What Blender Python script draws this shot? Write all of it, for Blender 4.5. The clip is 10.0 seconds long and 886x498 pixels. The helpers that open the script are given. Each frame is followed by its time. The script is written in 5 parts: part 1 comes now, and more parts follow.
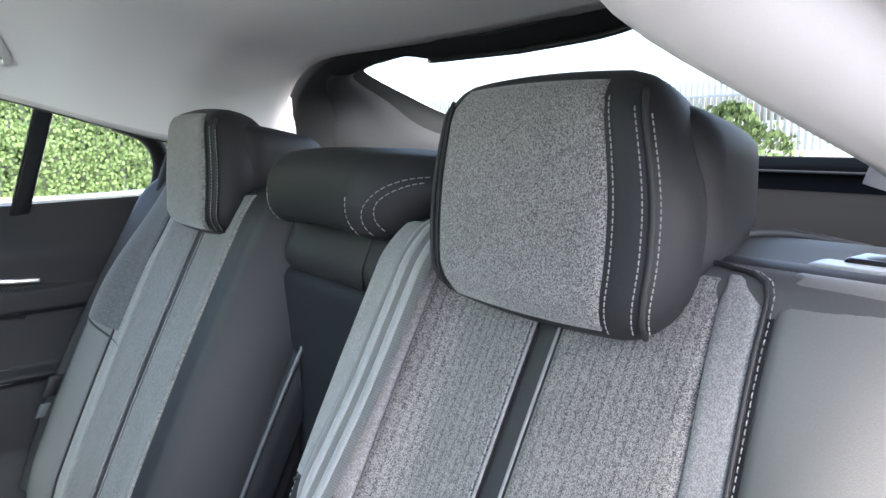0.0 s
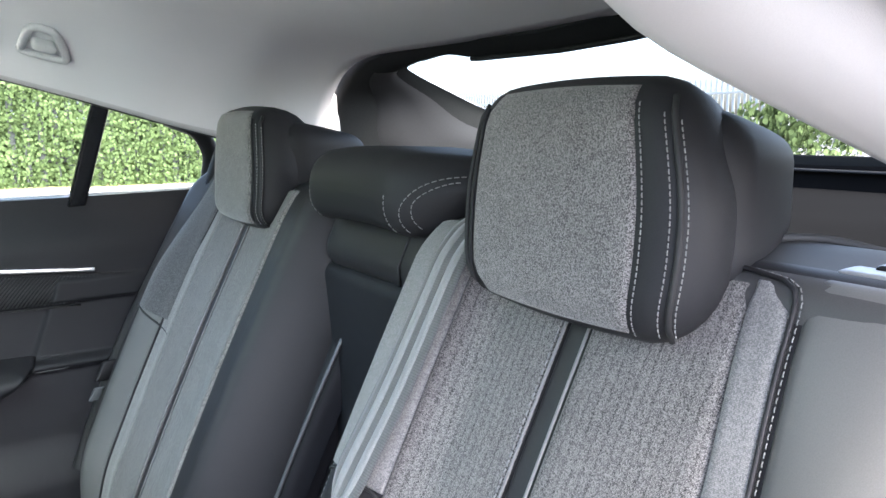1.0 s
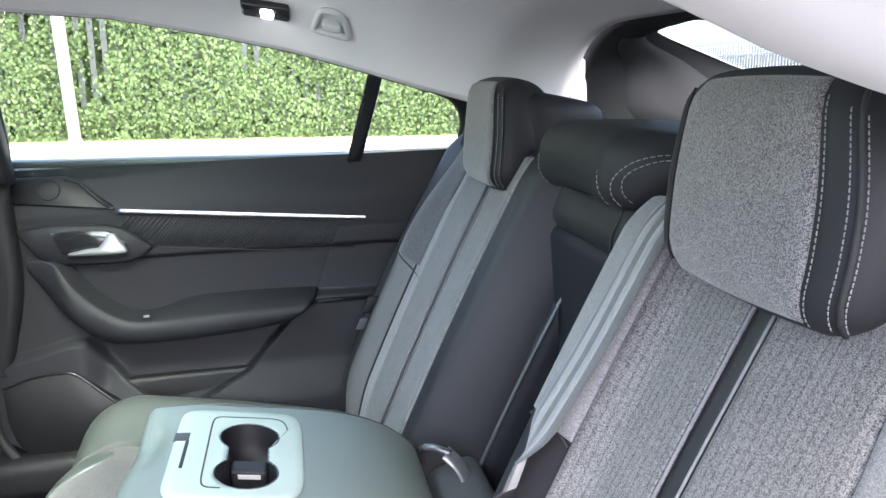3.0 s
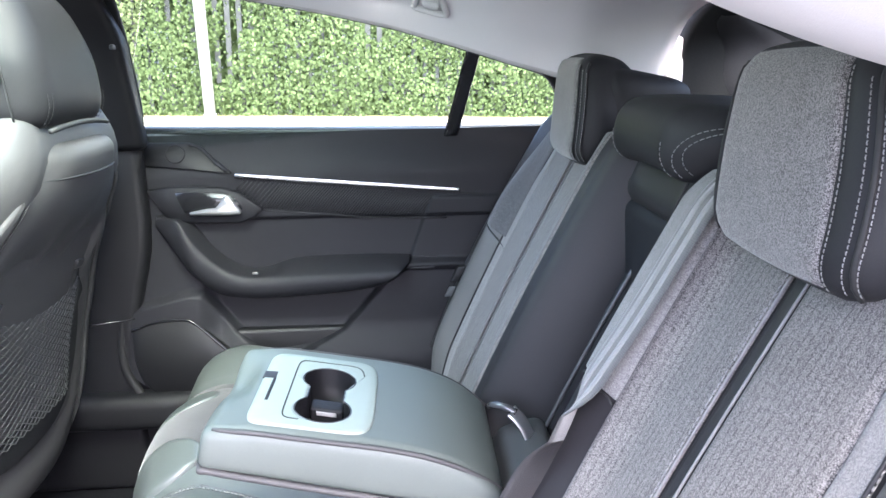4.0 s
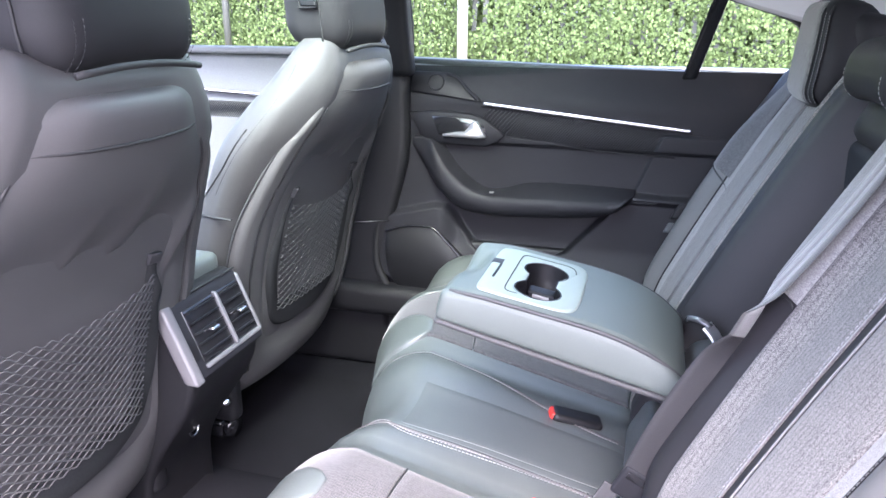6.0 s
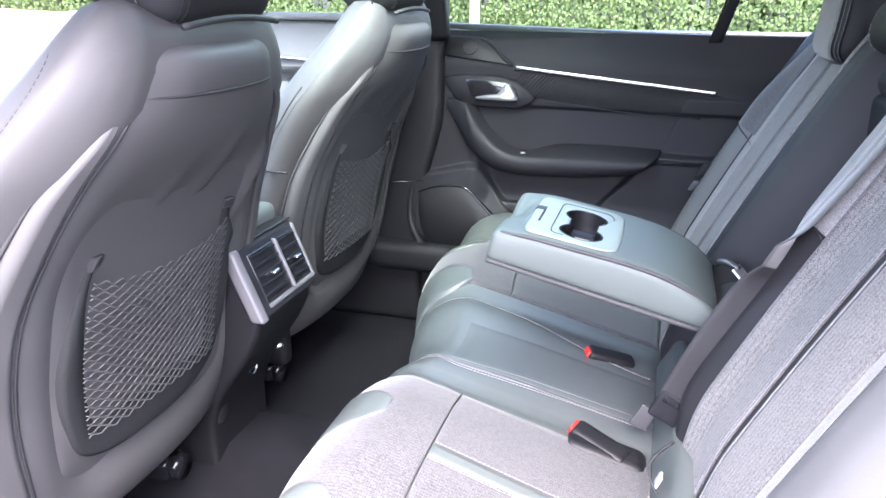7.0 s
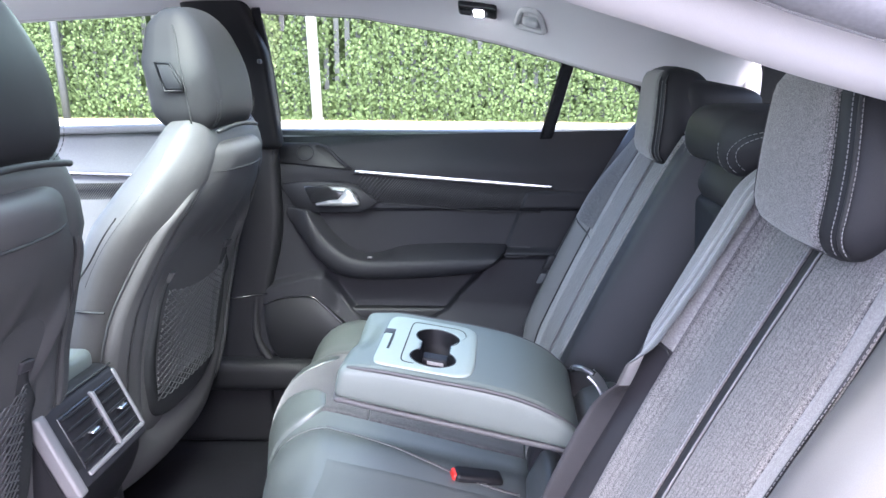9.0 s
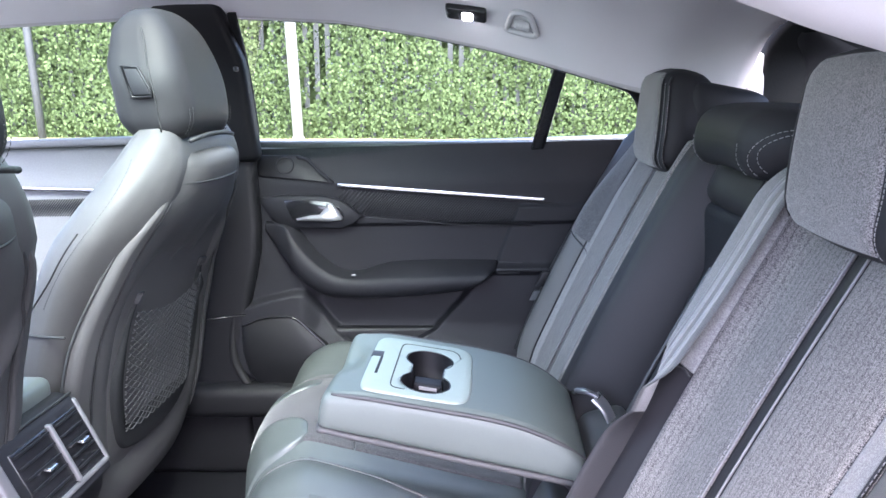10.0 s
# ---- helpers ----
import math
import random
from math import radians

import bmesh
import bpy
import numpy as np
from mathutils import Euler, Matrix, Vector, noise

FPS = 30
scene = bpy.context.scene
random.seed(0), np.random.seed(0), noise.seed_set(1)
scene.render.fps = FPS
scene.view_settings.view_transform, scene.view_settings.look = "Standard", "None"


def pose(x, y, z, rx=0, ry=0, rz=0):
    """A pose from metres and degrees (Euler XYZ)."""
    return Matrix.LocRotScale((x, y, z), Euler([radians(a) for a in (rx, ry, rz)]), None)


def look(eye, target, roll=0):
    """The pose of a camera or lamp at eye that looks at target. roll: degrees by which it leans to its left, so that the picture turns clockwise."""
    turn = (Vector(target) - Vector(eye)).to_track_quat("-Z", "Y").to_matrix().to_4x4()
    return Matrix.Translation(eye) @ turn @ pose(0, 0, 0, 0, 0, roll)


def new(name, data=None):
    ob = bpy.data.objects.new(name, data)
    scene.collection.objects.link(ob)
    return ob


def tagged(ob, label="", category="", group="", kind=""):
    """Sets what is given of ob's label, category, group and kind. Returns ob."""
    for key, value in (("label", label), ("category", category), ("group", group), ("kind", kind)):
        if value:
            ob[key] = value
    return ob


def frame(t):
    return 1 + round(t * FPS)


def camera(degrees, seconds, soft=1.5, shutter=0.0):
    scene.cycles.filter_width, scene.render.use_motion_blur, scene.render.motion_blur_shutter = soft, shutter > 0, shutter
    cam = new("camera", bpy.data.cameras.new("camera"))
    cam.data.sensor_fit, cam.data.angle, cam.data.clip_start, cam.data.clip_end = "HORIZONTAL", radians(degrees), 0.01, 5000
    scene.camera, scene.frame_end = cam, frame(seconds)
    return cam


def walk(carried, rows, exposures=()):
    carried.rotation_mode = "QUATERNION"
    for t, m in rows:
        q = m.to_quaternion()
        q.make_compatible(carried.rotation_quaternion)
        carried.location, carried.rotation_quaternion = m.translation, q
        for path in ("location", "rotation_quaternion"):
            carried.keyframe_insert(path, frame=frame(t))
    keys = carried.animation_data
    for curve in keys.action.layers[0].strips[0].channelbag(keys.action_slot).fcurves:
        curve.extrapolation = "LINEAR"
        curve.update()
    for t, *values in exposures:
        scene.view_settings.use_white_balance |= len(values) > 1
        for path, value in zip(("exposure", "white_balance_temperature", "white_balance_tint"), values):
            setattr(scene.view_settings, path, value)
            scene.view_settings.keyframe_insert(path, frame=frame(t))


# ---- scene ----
cam = camera(62.4, 10.0)
PATH = [
    (0, (-0.318, -0.677, 1.133), (0.843, 0.917, 0.798), -1.8),
    (0.5, (-0.319, -0.678, 1.137), (0.823, 0.931, 0.812), -1.6),
    (1, (-0.318, -0.691, 1.139), (0.741, 0.97, 0.79), -1.5),
    (1.5, (-0.303, -0.707, 1.157), (0.604, 1.03, 0.757), -2.2),
    (2, (-0.298, -0.723, 1.163), (0.437, 1.091, 0.75), -2.3),
    (2.5, (-0.303, -0.739, 1.163), (0.249, 1.134, 0.731), -2.5),
    (3.8, (-0.263, -0.812, 1.156), (-0.124, 1.123, 0.672), -1.5),
    (4, (-0.254, -0.823, 1.153), (-0.179, 1.115, 0.663), -1.6),
    (4.5, (-0.225, -0.86, 1.151), (-0.329, 1.075, 0.657), -1.1),
    (5, (-0.212, -0.903, 1.138), (-0.502, 1.009, 0.63), -0.6),
    (5.5, (-0.211, -0.945, 1.131), (-0.651, 0.928, 0.584), -0.1),
    (6, (-0.23, -0.989, 1.128), (-0.762, 0.844, 0.53), 0.2),
    (6.2, (-0.241, -1.01, 1.125), (-0.794, 0.809, 0.504), 0.4),
    (7.3, (-0.267, -1.112, 1.107), (-0.798, 0.699, 0.444), 0.1),
    (7.5, (-0.266, -1.107, 1.112), (-0.763, 0.713, 0.45), -0.2),
    (8, (-0.257, -1.079, 1.142), (-0.624, 0.789, 0.528), -0.7),
    (8.5, (-0.253, -1.039, 1.162), (-0.513, 0.869, 0.623), -1.4),
    (9, (-0.258, -1.009, 1.164), (-0.439, 0.927, 0.695), -1.8),
    (9.5, (-0.27, -0.97, 1.151), (-0.414, 0.975, 0.708), -1.9),
    (10, (-0.279, -0.93, 1.139), (-0.41, 1.021, 0.719), -2.0),
]
walk(cam, [(t, look(eye, target, roll)) for t, eye, target, roll in PATH],
     exposures=[(0.0, 4.25, 6380, 8), (2.5, 4.20, 6330, 9), (4.0, 4.31, 6100, 15), (5.0, 4.30, 6000, 19), (6.0, 4.30, 6000, 20), (7.5, 4.26, 5890, 16), (8.0, 4.47, 5940, 16), (8.5, 4.27, 5900, 19), (9.0, 4.12, 5850, 19), (10.0, 4.10, 5850, 19)])
# ---- light ----
world = bpy.data.worlds.new("sky")
scene.world = world
world.use_nodes = True
wn = world.node_tree.nodes
sky = wn.new("ShaderNodeTexSky")
sky.sky_type = 'NISHITA'
sky.sun_disc = False
sky.sun_elevation, sky.sun_rotation = radians(56), radians(158)
sky.dust_density, sky.air_density, sky.ozone_density = 5.0, 0.55, 0.6
wn["Background"].inputs[1].default_value = 0.15
world.node_tree.links.new(sky.outputs[0], wn["Background"].inputs[0])
sun = new("sun", bpy.data.lights.new("sun", 'SUN'))
sun.data.energy, sun.data.angle, sun.data.color = 0.16, radians(45), (1.0, 0.98, 0.96)
sun.matrix_world = look((1.0, -2.5, 4.0), (0, 0, 0))

# daylight through the windscreen opening
screen = new("windscreen_daylight", bpy.data.lights.new("windscreen_daylight", 'AREA'))
screen.data.shape, screen.data.size, screen.data.size_y = 'RECTANGLE', 1.15, 0.55
screen.data.energy, screen.data.color = 0.14, (0.80, 1.0, 0.90)
screen.matrix_world = look((-1.95, 0.015, 1.17), (-0.35, 0.015, 0.75))

# added green lamp for sky light through the assumed, unseen glass roof
roof_light = new("roof_fill", bpy.data.lights.new("roof_fill", 'AREA'))
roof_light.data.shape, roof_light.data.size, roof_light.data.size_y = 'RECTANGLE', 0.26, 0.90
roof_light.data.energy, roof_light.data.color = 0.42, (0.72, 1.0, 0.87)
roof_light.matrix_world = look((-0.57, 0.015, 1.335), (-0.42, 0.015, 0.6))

# ---- materials ----


def mat(name, colour, rough=0.5, metal=0.0, grain=0.0, grain_size=300.0, var=0.15, var_size=6.0, spec=0.5, coord="Object", sheen=0.0):
    """A surface with two scales of colour variation and a fine relief."""
    m = bpy.data.materials.new(name)
    m.use_nodes = True
    n, ln = m.node_tree.nodes, m.node_tree.links
    b = n["Principled BSDF"]
    b.inputs["Metallic"].default_value = metal
    b.inputs["Specular IOR Level"].default_value = spec
    b.inputs["Sheen Weight"].default_value = sheen
    tc = n.new("ShaderNodeTexCoord")
    big, small = n.new("ShaderNodeTexNoise"), n.new("ShaderNodeTexNoise")
    big.inputs["Scale"].default_value, small.inputs["Scale"].default_value = var_size, grain_size
    big.inputs["Detail"].default_value, small.inputs["Detail"].default_value = 4, 2
    for k in (big, small):
        ln.new(tc.outputs[coord], k.inputs["Vector"])
    add = n.new("ShaderNodeMath")
    add.operation = 'ADD'
    ln.new(big.outputs["Fac"], add.inputs[0])
    ln.new(small.outputs["Fac"], add.inputs[1])
    ramp = n.new("ShaderNodeMapRange")
    ramp.inputs["From Min"].default_value, ramp.inputs["From Max"].default_value = 0.6, 1.4
    ramp.inputs["To Min"].default_value, ramp.inputs["To Max"].default_value = 1 - var, 1 + var
    ln.new(add.outputs[0], ramp.inputs["Value"])
    mul = n.new("ShaderNodeVectorMath")
    mul.operation = 'SCALE'
    mul.inputs[0].default_value = colour
    ln.new(ramp.outputs[0], mul.inputs["Scale"])
    ln.new(mul.outputs[0], b.inputs["Base Color"])
    rr = n.new("ShaderNodeMapRange")
    rr.inputs["To Min"].default_value, rr.inputs["To Max"].default_value = max(0.02, rough - 0.08), min(1, rough + 0.08)
    ln.new(big.outputs["Fac"], rr.inputs["Value"])
    ln.new(rr.outputs[0], b.inputs["Roughness"])
    if grain:
        bump = n.new("ShaderNodeBump")
        bump.inputs["Strength"].default_value = grain
        bump.inputs["Distance"].default_value = 0.0006
        ln.new(small.outputs["Fac"], bump.inputs["Height"])
        ln.new(bump.outputs[0], b.inputs["Normal"])
    return m


def cloth(name, dark, light, rib=0.0, rib_amp=0.2, fleck=900.0, bump_k=0.35, rough=0.9, along='X', aspect=0.45, sheen=0.25):
    """Woven cloth on the piece's own u and v in metres: fine flecks, and ribs that run along v."""
    m = bpy.data.materials.new(name)
    m.use_nodes = True
    n, ln = m.node_tree.nodes, m.node_tree.links
    b = n["Principled BSDF"]
    b.inputs["Roughness"].default_value = rough
    b.inputs["Specular IOR Level"].default_value = 0.25
    b.inputs["Sheen Weight"].default_value = sheen
    tc = n.new("ShaderNodeTexCoord")
    mp = n.new("ShaderNodeMapping")
    mp.inputs["Scale"].default_value = (fleck, fleck * aspect, 1.0)
    ln.new(tc.outputs["UV"], mp.inputs[0])
    vo = n.new("ShaderNodeTexVoronoi")
    vo.voronoi_dimensions, vo.feature = '2D', 'F1'
    vo.inputs["Scale"].default_value, vo.inputs["Randomness"].default_value = 1.0, 0.55
    ln.new(mp.outputs[0], vo.inputs["Vector"])
    # each yarn crossing: a pale dot whose height varies from stitch to stitch
    spread = n.new("ShaderNodeSeparateColor")
    ln.new(vo.outputs["Color"], spread.inputs[0])
    dot = n.new("ShaderNodeMath")
    dot.operation = 'MULTIPLY_ADD'
    dot.inputs[1].default_value, dot.inputs[2].default_value = -0.62, 0.62
    ln.new(vo.outputs["Distance"], dot.inputs[0])
    yarn = n.new("ShaderNodeMath")
    yarn.operation = 'MULTIPLY_ADD'
    yarn.inputs[1].default_value = 0.34
    ln.new(spread.outputs[0], yarn.inputs[0])
    ln.new(dot.outputs[0], yarn.inputs[2])
    big = n.new("ShaderNodeTexNoise")
    big.inputs["Scale"].default_value = 25.0
    ln.new(tc.outputs["UV"], big.inputs["Vector"])
    h = n.new("ShaderNodeMath")
    h.operation = 'MULTIPLY_ADD'
    h.inputs[1].default_value = 0.10
    ln.new(big.outputs["Fac"], h.inputs[0])
    ln.new(yarn.outputs[0], h.inputs[2])
    last = h.outputs[0]
    if rib:
        wv = n.new("ShaderNodeTexWave")
        wv.wave_type, wv.bands_direction, wv.wave_profile = 'BANDS', along, 'SIN'
        wv.inputs["Scale"].default_value = 0.314 / rib
        wv.inputs["Distortion"].default_value = 0.7
        wv.inputs["Detail"].default_value = 2.0
        wv.inputs["Detail Scale"].default_value = 300.0 * rib
        ln.new(tc.outputs["UV"], wv.inputs["Vector"])
        a = n.new("ShaderNodeMath")
        a.operation = 'MULTIPLY_ADD'
        a.inputs[1].default_value = rib_amp
        cut = n.new("ShaderNodeMapRange")
        cut.inputs["From Max"].default_value = 0.35
        ln.new(wv.outputs["Fac"], cut.inputs["Value"])
        ln.new(cut.outputs[0], a.inputs[0])
        ln.new(last, a.inputs[2])
        last = a.outputs[0]
    mr = n.new("ShaderNodeMapRange")
    mr.inputs["From Min"].default_value, mr.inputs["From Max"].default_value = 0.36, 0.95 + (rib_amp if rib else 0)
    ln.new(last, mr.inputs["Value"])
    mix = n.new("ShaderNodeMix")
    mix.data_type = 'RGBA'
    mix.inputs[6].default_value, mix.inputs[7].default_value = (*dark, 1), (*light, 1)
    ln.new(mr.outputs[0], mix.inputs[0])
    ln.new(mix.outputs[2], b.inputs["Base Color"])
    bump = n.new("ShaderNodeBump")
    bump.inputs["Strength"].default_value, bump.inputs["Distance"].default_value = bump_k, 0.0007
    ln.new(last, bump.inputs["Height"])
    ln.new(bump.outputs[0], b.inputs["Normal"])
    return m


# one black leather in three tones; how parts are lit is put into them
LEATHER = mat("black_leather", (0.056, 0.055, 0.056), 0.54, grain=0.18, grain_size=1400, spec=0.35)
HIDE = mat("shaded_black_leather", (0.020, 0.020, 0.022), 0.55, grain=0.18, grain_size=1400, spec=0.2)
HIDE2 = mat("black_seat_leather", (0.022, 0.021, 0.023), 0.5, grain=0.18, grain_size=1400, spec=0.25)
# black side leather paled: the open door's sky light is in its colour
SHOULDER = mat("lit_side_leather", (0.116, 0.114, 0.113), 0.42, grain=0.18, grain_size=1400)
PANELDARK = mat("darker_grey_leather", (0.068, 0.077, 0.074), 0.45, grain=0.2, grain_size=1400)
# headliner cloth a tone darker: the roof frame's shade put into it
LIP = mat("shaded_lip_cloth", (0.60, 0.59, 0.60), 0.95, grain=0.3, grain_size=1500, var=0.04, spec=0.1)
PAVING = mat("pale_paving", (0.29, 0.28, 0.25), 0.9, grain=1.0, grain_size=80, var=0.25, var_size=0.6)
PALESTEEL = mat("pale_galvanised_steel", (0.42, 0.43, 0.42), 0.6)
# black leather paled and greened: its sheen from above is put into the colour
LEATHER2 = mat("toplit_leather_panel", (0.078, 0.088, 0.085), 0.36, grain=0.15, grain_size=1400, spec=0.7)
# armrest leather likewise carries the green reflection in its base colour
ARMTOPHIDE = mat("toplit_armrest_leather", (0.108, 0.124, 0.114), 0.45, grain=0.12, grain_size=1400, spec=0.35)
PLASTIC = mat("black_plastic", (0.008, 0.008, 0.0095), 0.5, grain=0.3, grain_size=1200, spec=0.3)
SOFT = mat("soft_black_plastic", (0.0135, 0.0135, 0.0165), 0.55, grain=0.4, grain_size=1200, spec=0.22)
GLOSS = mat("gloss_black", (0.012, 0.012, 0.014), 0.15)
CHROME = mat("satin_chrome", (0.75, 0.75, 0.77), 0.22, 1.0, var=0.05)
SILVER = mat("silver_paint", (0.13, 0.128, 0.135), 0.45, 0.2, var=0.05)
LINER = mat("pale_headliner_cloth", (0.74, 0.73, 0.75), 0.95, grain=0.3, grain_size=1400, var=0.04, spec=0.1)
CARPET = mat("black_carpet", (0.009, 0.009, 0.011), 1.0, grain=1.0, grain_size=900, var=0.5, spec=0.05)
THREAD = mat("pale_thread", (0.21, 0.21, 0.21), 0.8, var=0.1)
RED = mat("red_plastic", (0.6, 0.03, 0.02), 0.4)
TWEED = cloth("grey_tweed", (0.004, 0.004, 0.005), (0.34, 0.327, 0.320), fleck=1700, aspect=0.75, bump_k=0.10)
RIB = cloth("ribbed_grey_cloth", (0.007, 0.007, 0.008), (0.288, 0.272, 0.262), rib=0.0080, rib_amp=0.09, fleck=1300, aspect=0.85, bump_k=0.10, sheen=0.12)
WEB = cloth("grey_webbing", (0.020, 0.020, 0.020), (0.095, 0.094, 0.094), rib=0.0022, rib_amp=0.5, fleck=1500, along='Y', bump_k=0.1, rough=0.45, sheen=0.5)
WEBBAND = cloth("pale_webbing_stripe", (0.15, 0.148, 0.148), (0.25, 0.247, 0.247), fleck=1600, bump_k=0.05, rough=0.42, sheen=0.5)
FELT = cloth("pale_grey_felt", (0.10, 0.099, 0.099), (0.28, 0.271, 0.266), fleck=1200, aspect=0.85)
LEAF = mat("ivy_leaf", (0.080, 0.115, 0.049), 0.6, var=0.30, spec=0.08, var_size=3.0, grain_size=9.0)
LEAFDARK = mat("shrub_leaf", (0.070, 0.104, 0.042), 0.6, var=0.3, var_size=2.0, grain_size=9.0, spec=0.10)
FENCE = mat("grey_galvanised_steel", (0.05, 0.055, 0.055), 0.7, spec=0.2)
POST = mat("white_painted_steel", (0.36, 0.36, 0.355), 0.5)
ROAD = mat("asphalt", (0.085, 0.085, 0.083), 0.9, grain=1.0, grain_size=80, var=0.25, var_size=0.6)
KERB = mat("pale_concrete", (0.5, 0.48, 0.42), 0.9, grain=0.6, grain_size=60, var=0.25, var_size=1.5)
VERGE = mat("verge_earth", (0.16, 0.15, 0.07), 0.95, grain=0.8, grain_size=40, var=0.4, var_size=2.0)
DARKSTEEL = mat("dark_grey_steel", (0.06, 0.065, 0.07), 0.5)
SEAL = mat("black_rubber", (0.011, 0.011, 0.012), 0.6, grain=0.3, spec=0.25)
BODYPAINT = mat("grey_car_paint", (0.30, 0.30, 0.32), 0.25, 0.3)
HATCHGREY = mat("dark_grey_trim", (0.020, 0.021, 0.022), 0.85, grain=0.4, spec=0.1)
HATCH = mat("black_boot_trim", (0.008, 0.008, 0.0088), 0.9, grain=0.4, spec=0.0)
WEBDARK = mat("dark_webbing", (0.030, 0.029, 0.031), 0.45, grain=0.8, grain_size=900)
SILL = mat("sill_plastic", (0.05, 0.052, 0.055), 0.35, grain=0.2, grain_size=1200)
SATIN = mat("satin_silver", (0.62, 0.62, 0.63), 0.32, 0.85, var=0.05)
SATINDARK = mat("polished_dark_plastic", (0.10, 0.10, 0.105), 0.22, 0.5, var=0.05)
GRIP = mat("pale_grey_plastic", (0.55, 0.55, 0.56), 0.6, grain=0.3, var=0.05)
TRAY = mat("pale_grey_tray_plastic", (0.25, 0.285, 0.262), 0.5, grain=0.1, grain_size=1200, spec=0.35)
CATCH = mat("catch_silver", (0.45, 0.46, 0.47), 0.4, 0.6)
# near-black for dark thread and for shade drawn along seams and creases
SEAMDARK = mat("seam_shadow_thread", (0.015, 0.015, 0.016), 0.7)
SEAMPALE = mat("grey_thread", (0.16, 0.16, 0.16), 0.8)
NET = mat("grey_elastic", (0.040, 0.040, 0.043), 0.8, grain=0.4, grain_size=1200)
RIBPLASTIC = mat("ribbed_plastic", (0.028, 0.028, 0.031), 0.5, spec=0.3)
# front door trim paled: bright window light is put into its colour
DOORLIT = mat("daylit_door_plastic", (0.150, 0.152, 0.155), 0.6, grain=0.4)
FELTDARK = cloth("dark_grey_felt", (0.03, 0.03, 0.033), (0.13, 0.13, 0.135), fleck=1200)
RIBX = cloth("ribbed_seat_cloth", (0.018, 0.018, 0.020), (0.088, 0.085, 0.086), rib=0.0048, rib_amp=0.16, fleck=1000, aspect=0.34, along='X')
LIT = bpy.data.materials.new("lit_lamp")
LIT.use_nodes = True
LIT.node_tree.nodes["Principled BSDF"].inputs["Emission Color"].default_value = (1, 0.97, 0.9, 1)
LIT.node_tree.nodes["Principled BSDF"].inputs["Emission Strength"].default_value = 6.0
BLUE = mat("blue_car_paint", (0.02, 0.10, 0.45), 0.2)


def glass_mat(name, tint, ior=1.12):
    m = bpy.data.materials.new(name)
    m.use_nodes = True
    n, ln = m.node_tree.nodes, m.node_tree.links
    n.remove(n["Principled BSDF"])
    t, g, mx, fr = n.new("ShaderNodeBsdfTransparent"), n.new("ShaderNodeBsdfGlossy"), n.new("ShaderNodeMixShader"), n.new("ShaderNodeFresnel")
    t.inputs[0].default_value = tint
    g.inputs["Roughness"].default_value = 0.02
    fr.inputs[0].default_value = ior
    ln.new(fr.outputs[0], mx.inputs[0])
    ln.new(t.outputs[0], mx.inputs[1])
    ln.new(g.outputs[0], mx.inputs[2])
    ln.new(mx.outputs[0], n["Material Output"].inputs[0])
    return m


GLASS = glass_mat("clear_glass", (0.93, 0.97, 0.94, 1))
ROOFGLASS = glass_mat("green_roof_glass", (0.84, 0.92, 0.87, 1))
REARGLASS = glass_mat("tinted_rear_glass", (0.52, 0.55, 0.53, 1), 1.0)

# ---- building helpers ----


def thing(name, label, category, group="", kind=""):
    return tagged(new(name), label, category, group, kind)


def part(name, bm, material, parent=None, label=""):
    """Links a bmesh as one mesh object under a thing or a part."""
    bmesh.ops.recalc_face_normals(bm, faces=bm.faces)
    me = bpy.data.meshes.new(name)
    bm.to_mesh(me)
    bm.free()
    me.materials.append(material)
    for p in me.polygons:
        p.use_smooth = True
    ob = new(name, me)
    ob.parent = parent
    if label:
        ob["label"] = label
    return ob


def sharp(ob, angle=35):
    """Keeps hard edges hard on a smooth mesh."""
    bm = bmesh.new()
    bm.from_mesh(ob.data)
    for e in bm.edges:
        if len(e.link_faces) == 2 and e.calc_face_angle(0) > radians(angle):
            e.smooth = False
    bm.to_mesh(ob.data)
    bm.free()
    return ob


def smooth(a, b, x):
    t = min(1.0, max(0.0, (x - a) / (b - a)))
    return t * t * (3 - 2 * t)


def table(rows, x):
    """A value between the rows (x, value), with soft bends."""
    if x <= rows[0][0]:
        return rows[0][1]
    for (a, p), (b, q) in zip(rows, rows[1:]):
        if x <= b:
            return p + (q - p) * (x - a) / (b - a)
    return rows[-1][1]


def axis(length, r, n):
    h = length / 2
    ends = [-h, -h + 0.3 * r, -h + 0.65 * r]
    return ends + [(-h + r) + (length - 2 * r) * i / n for i in range(n + 1)] + [-a for a in reversed(ends)]


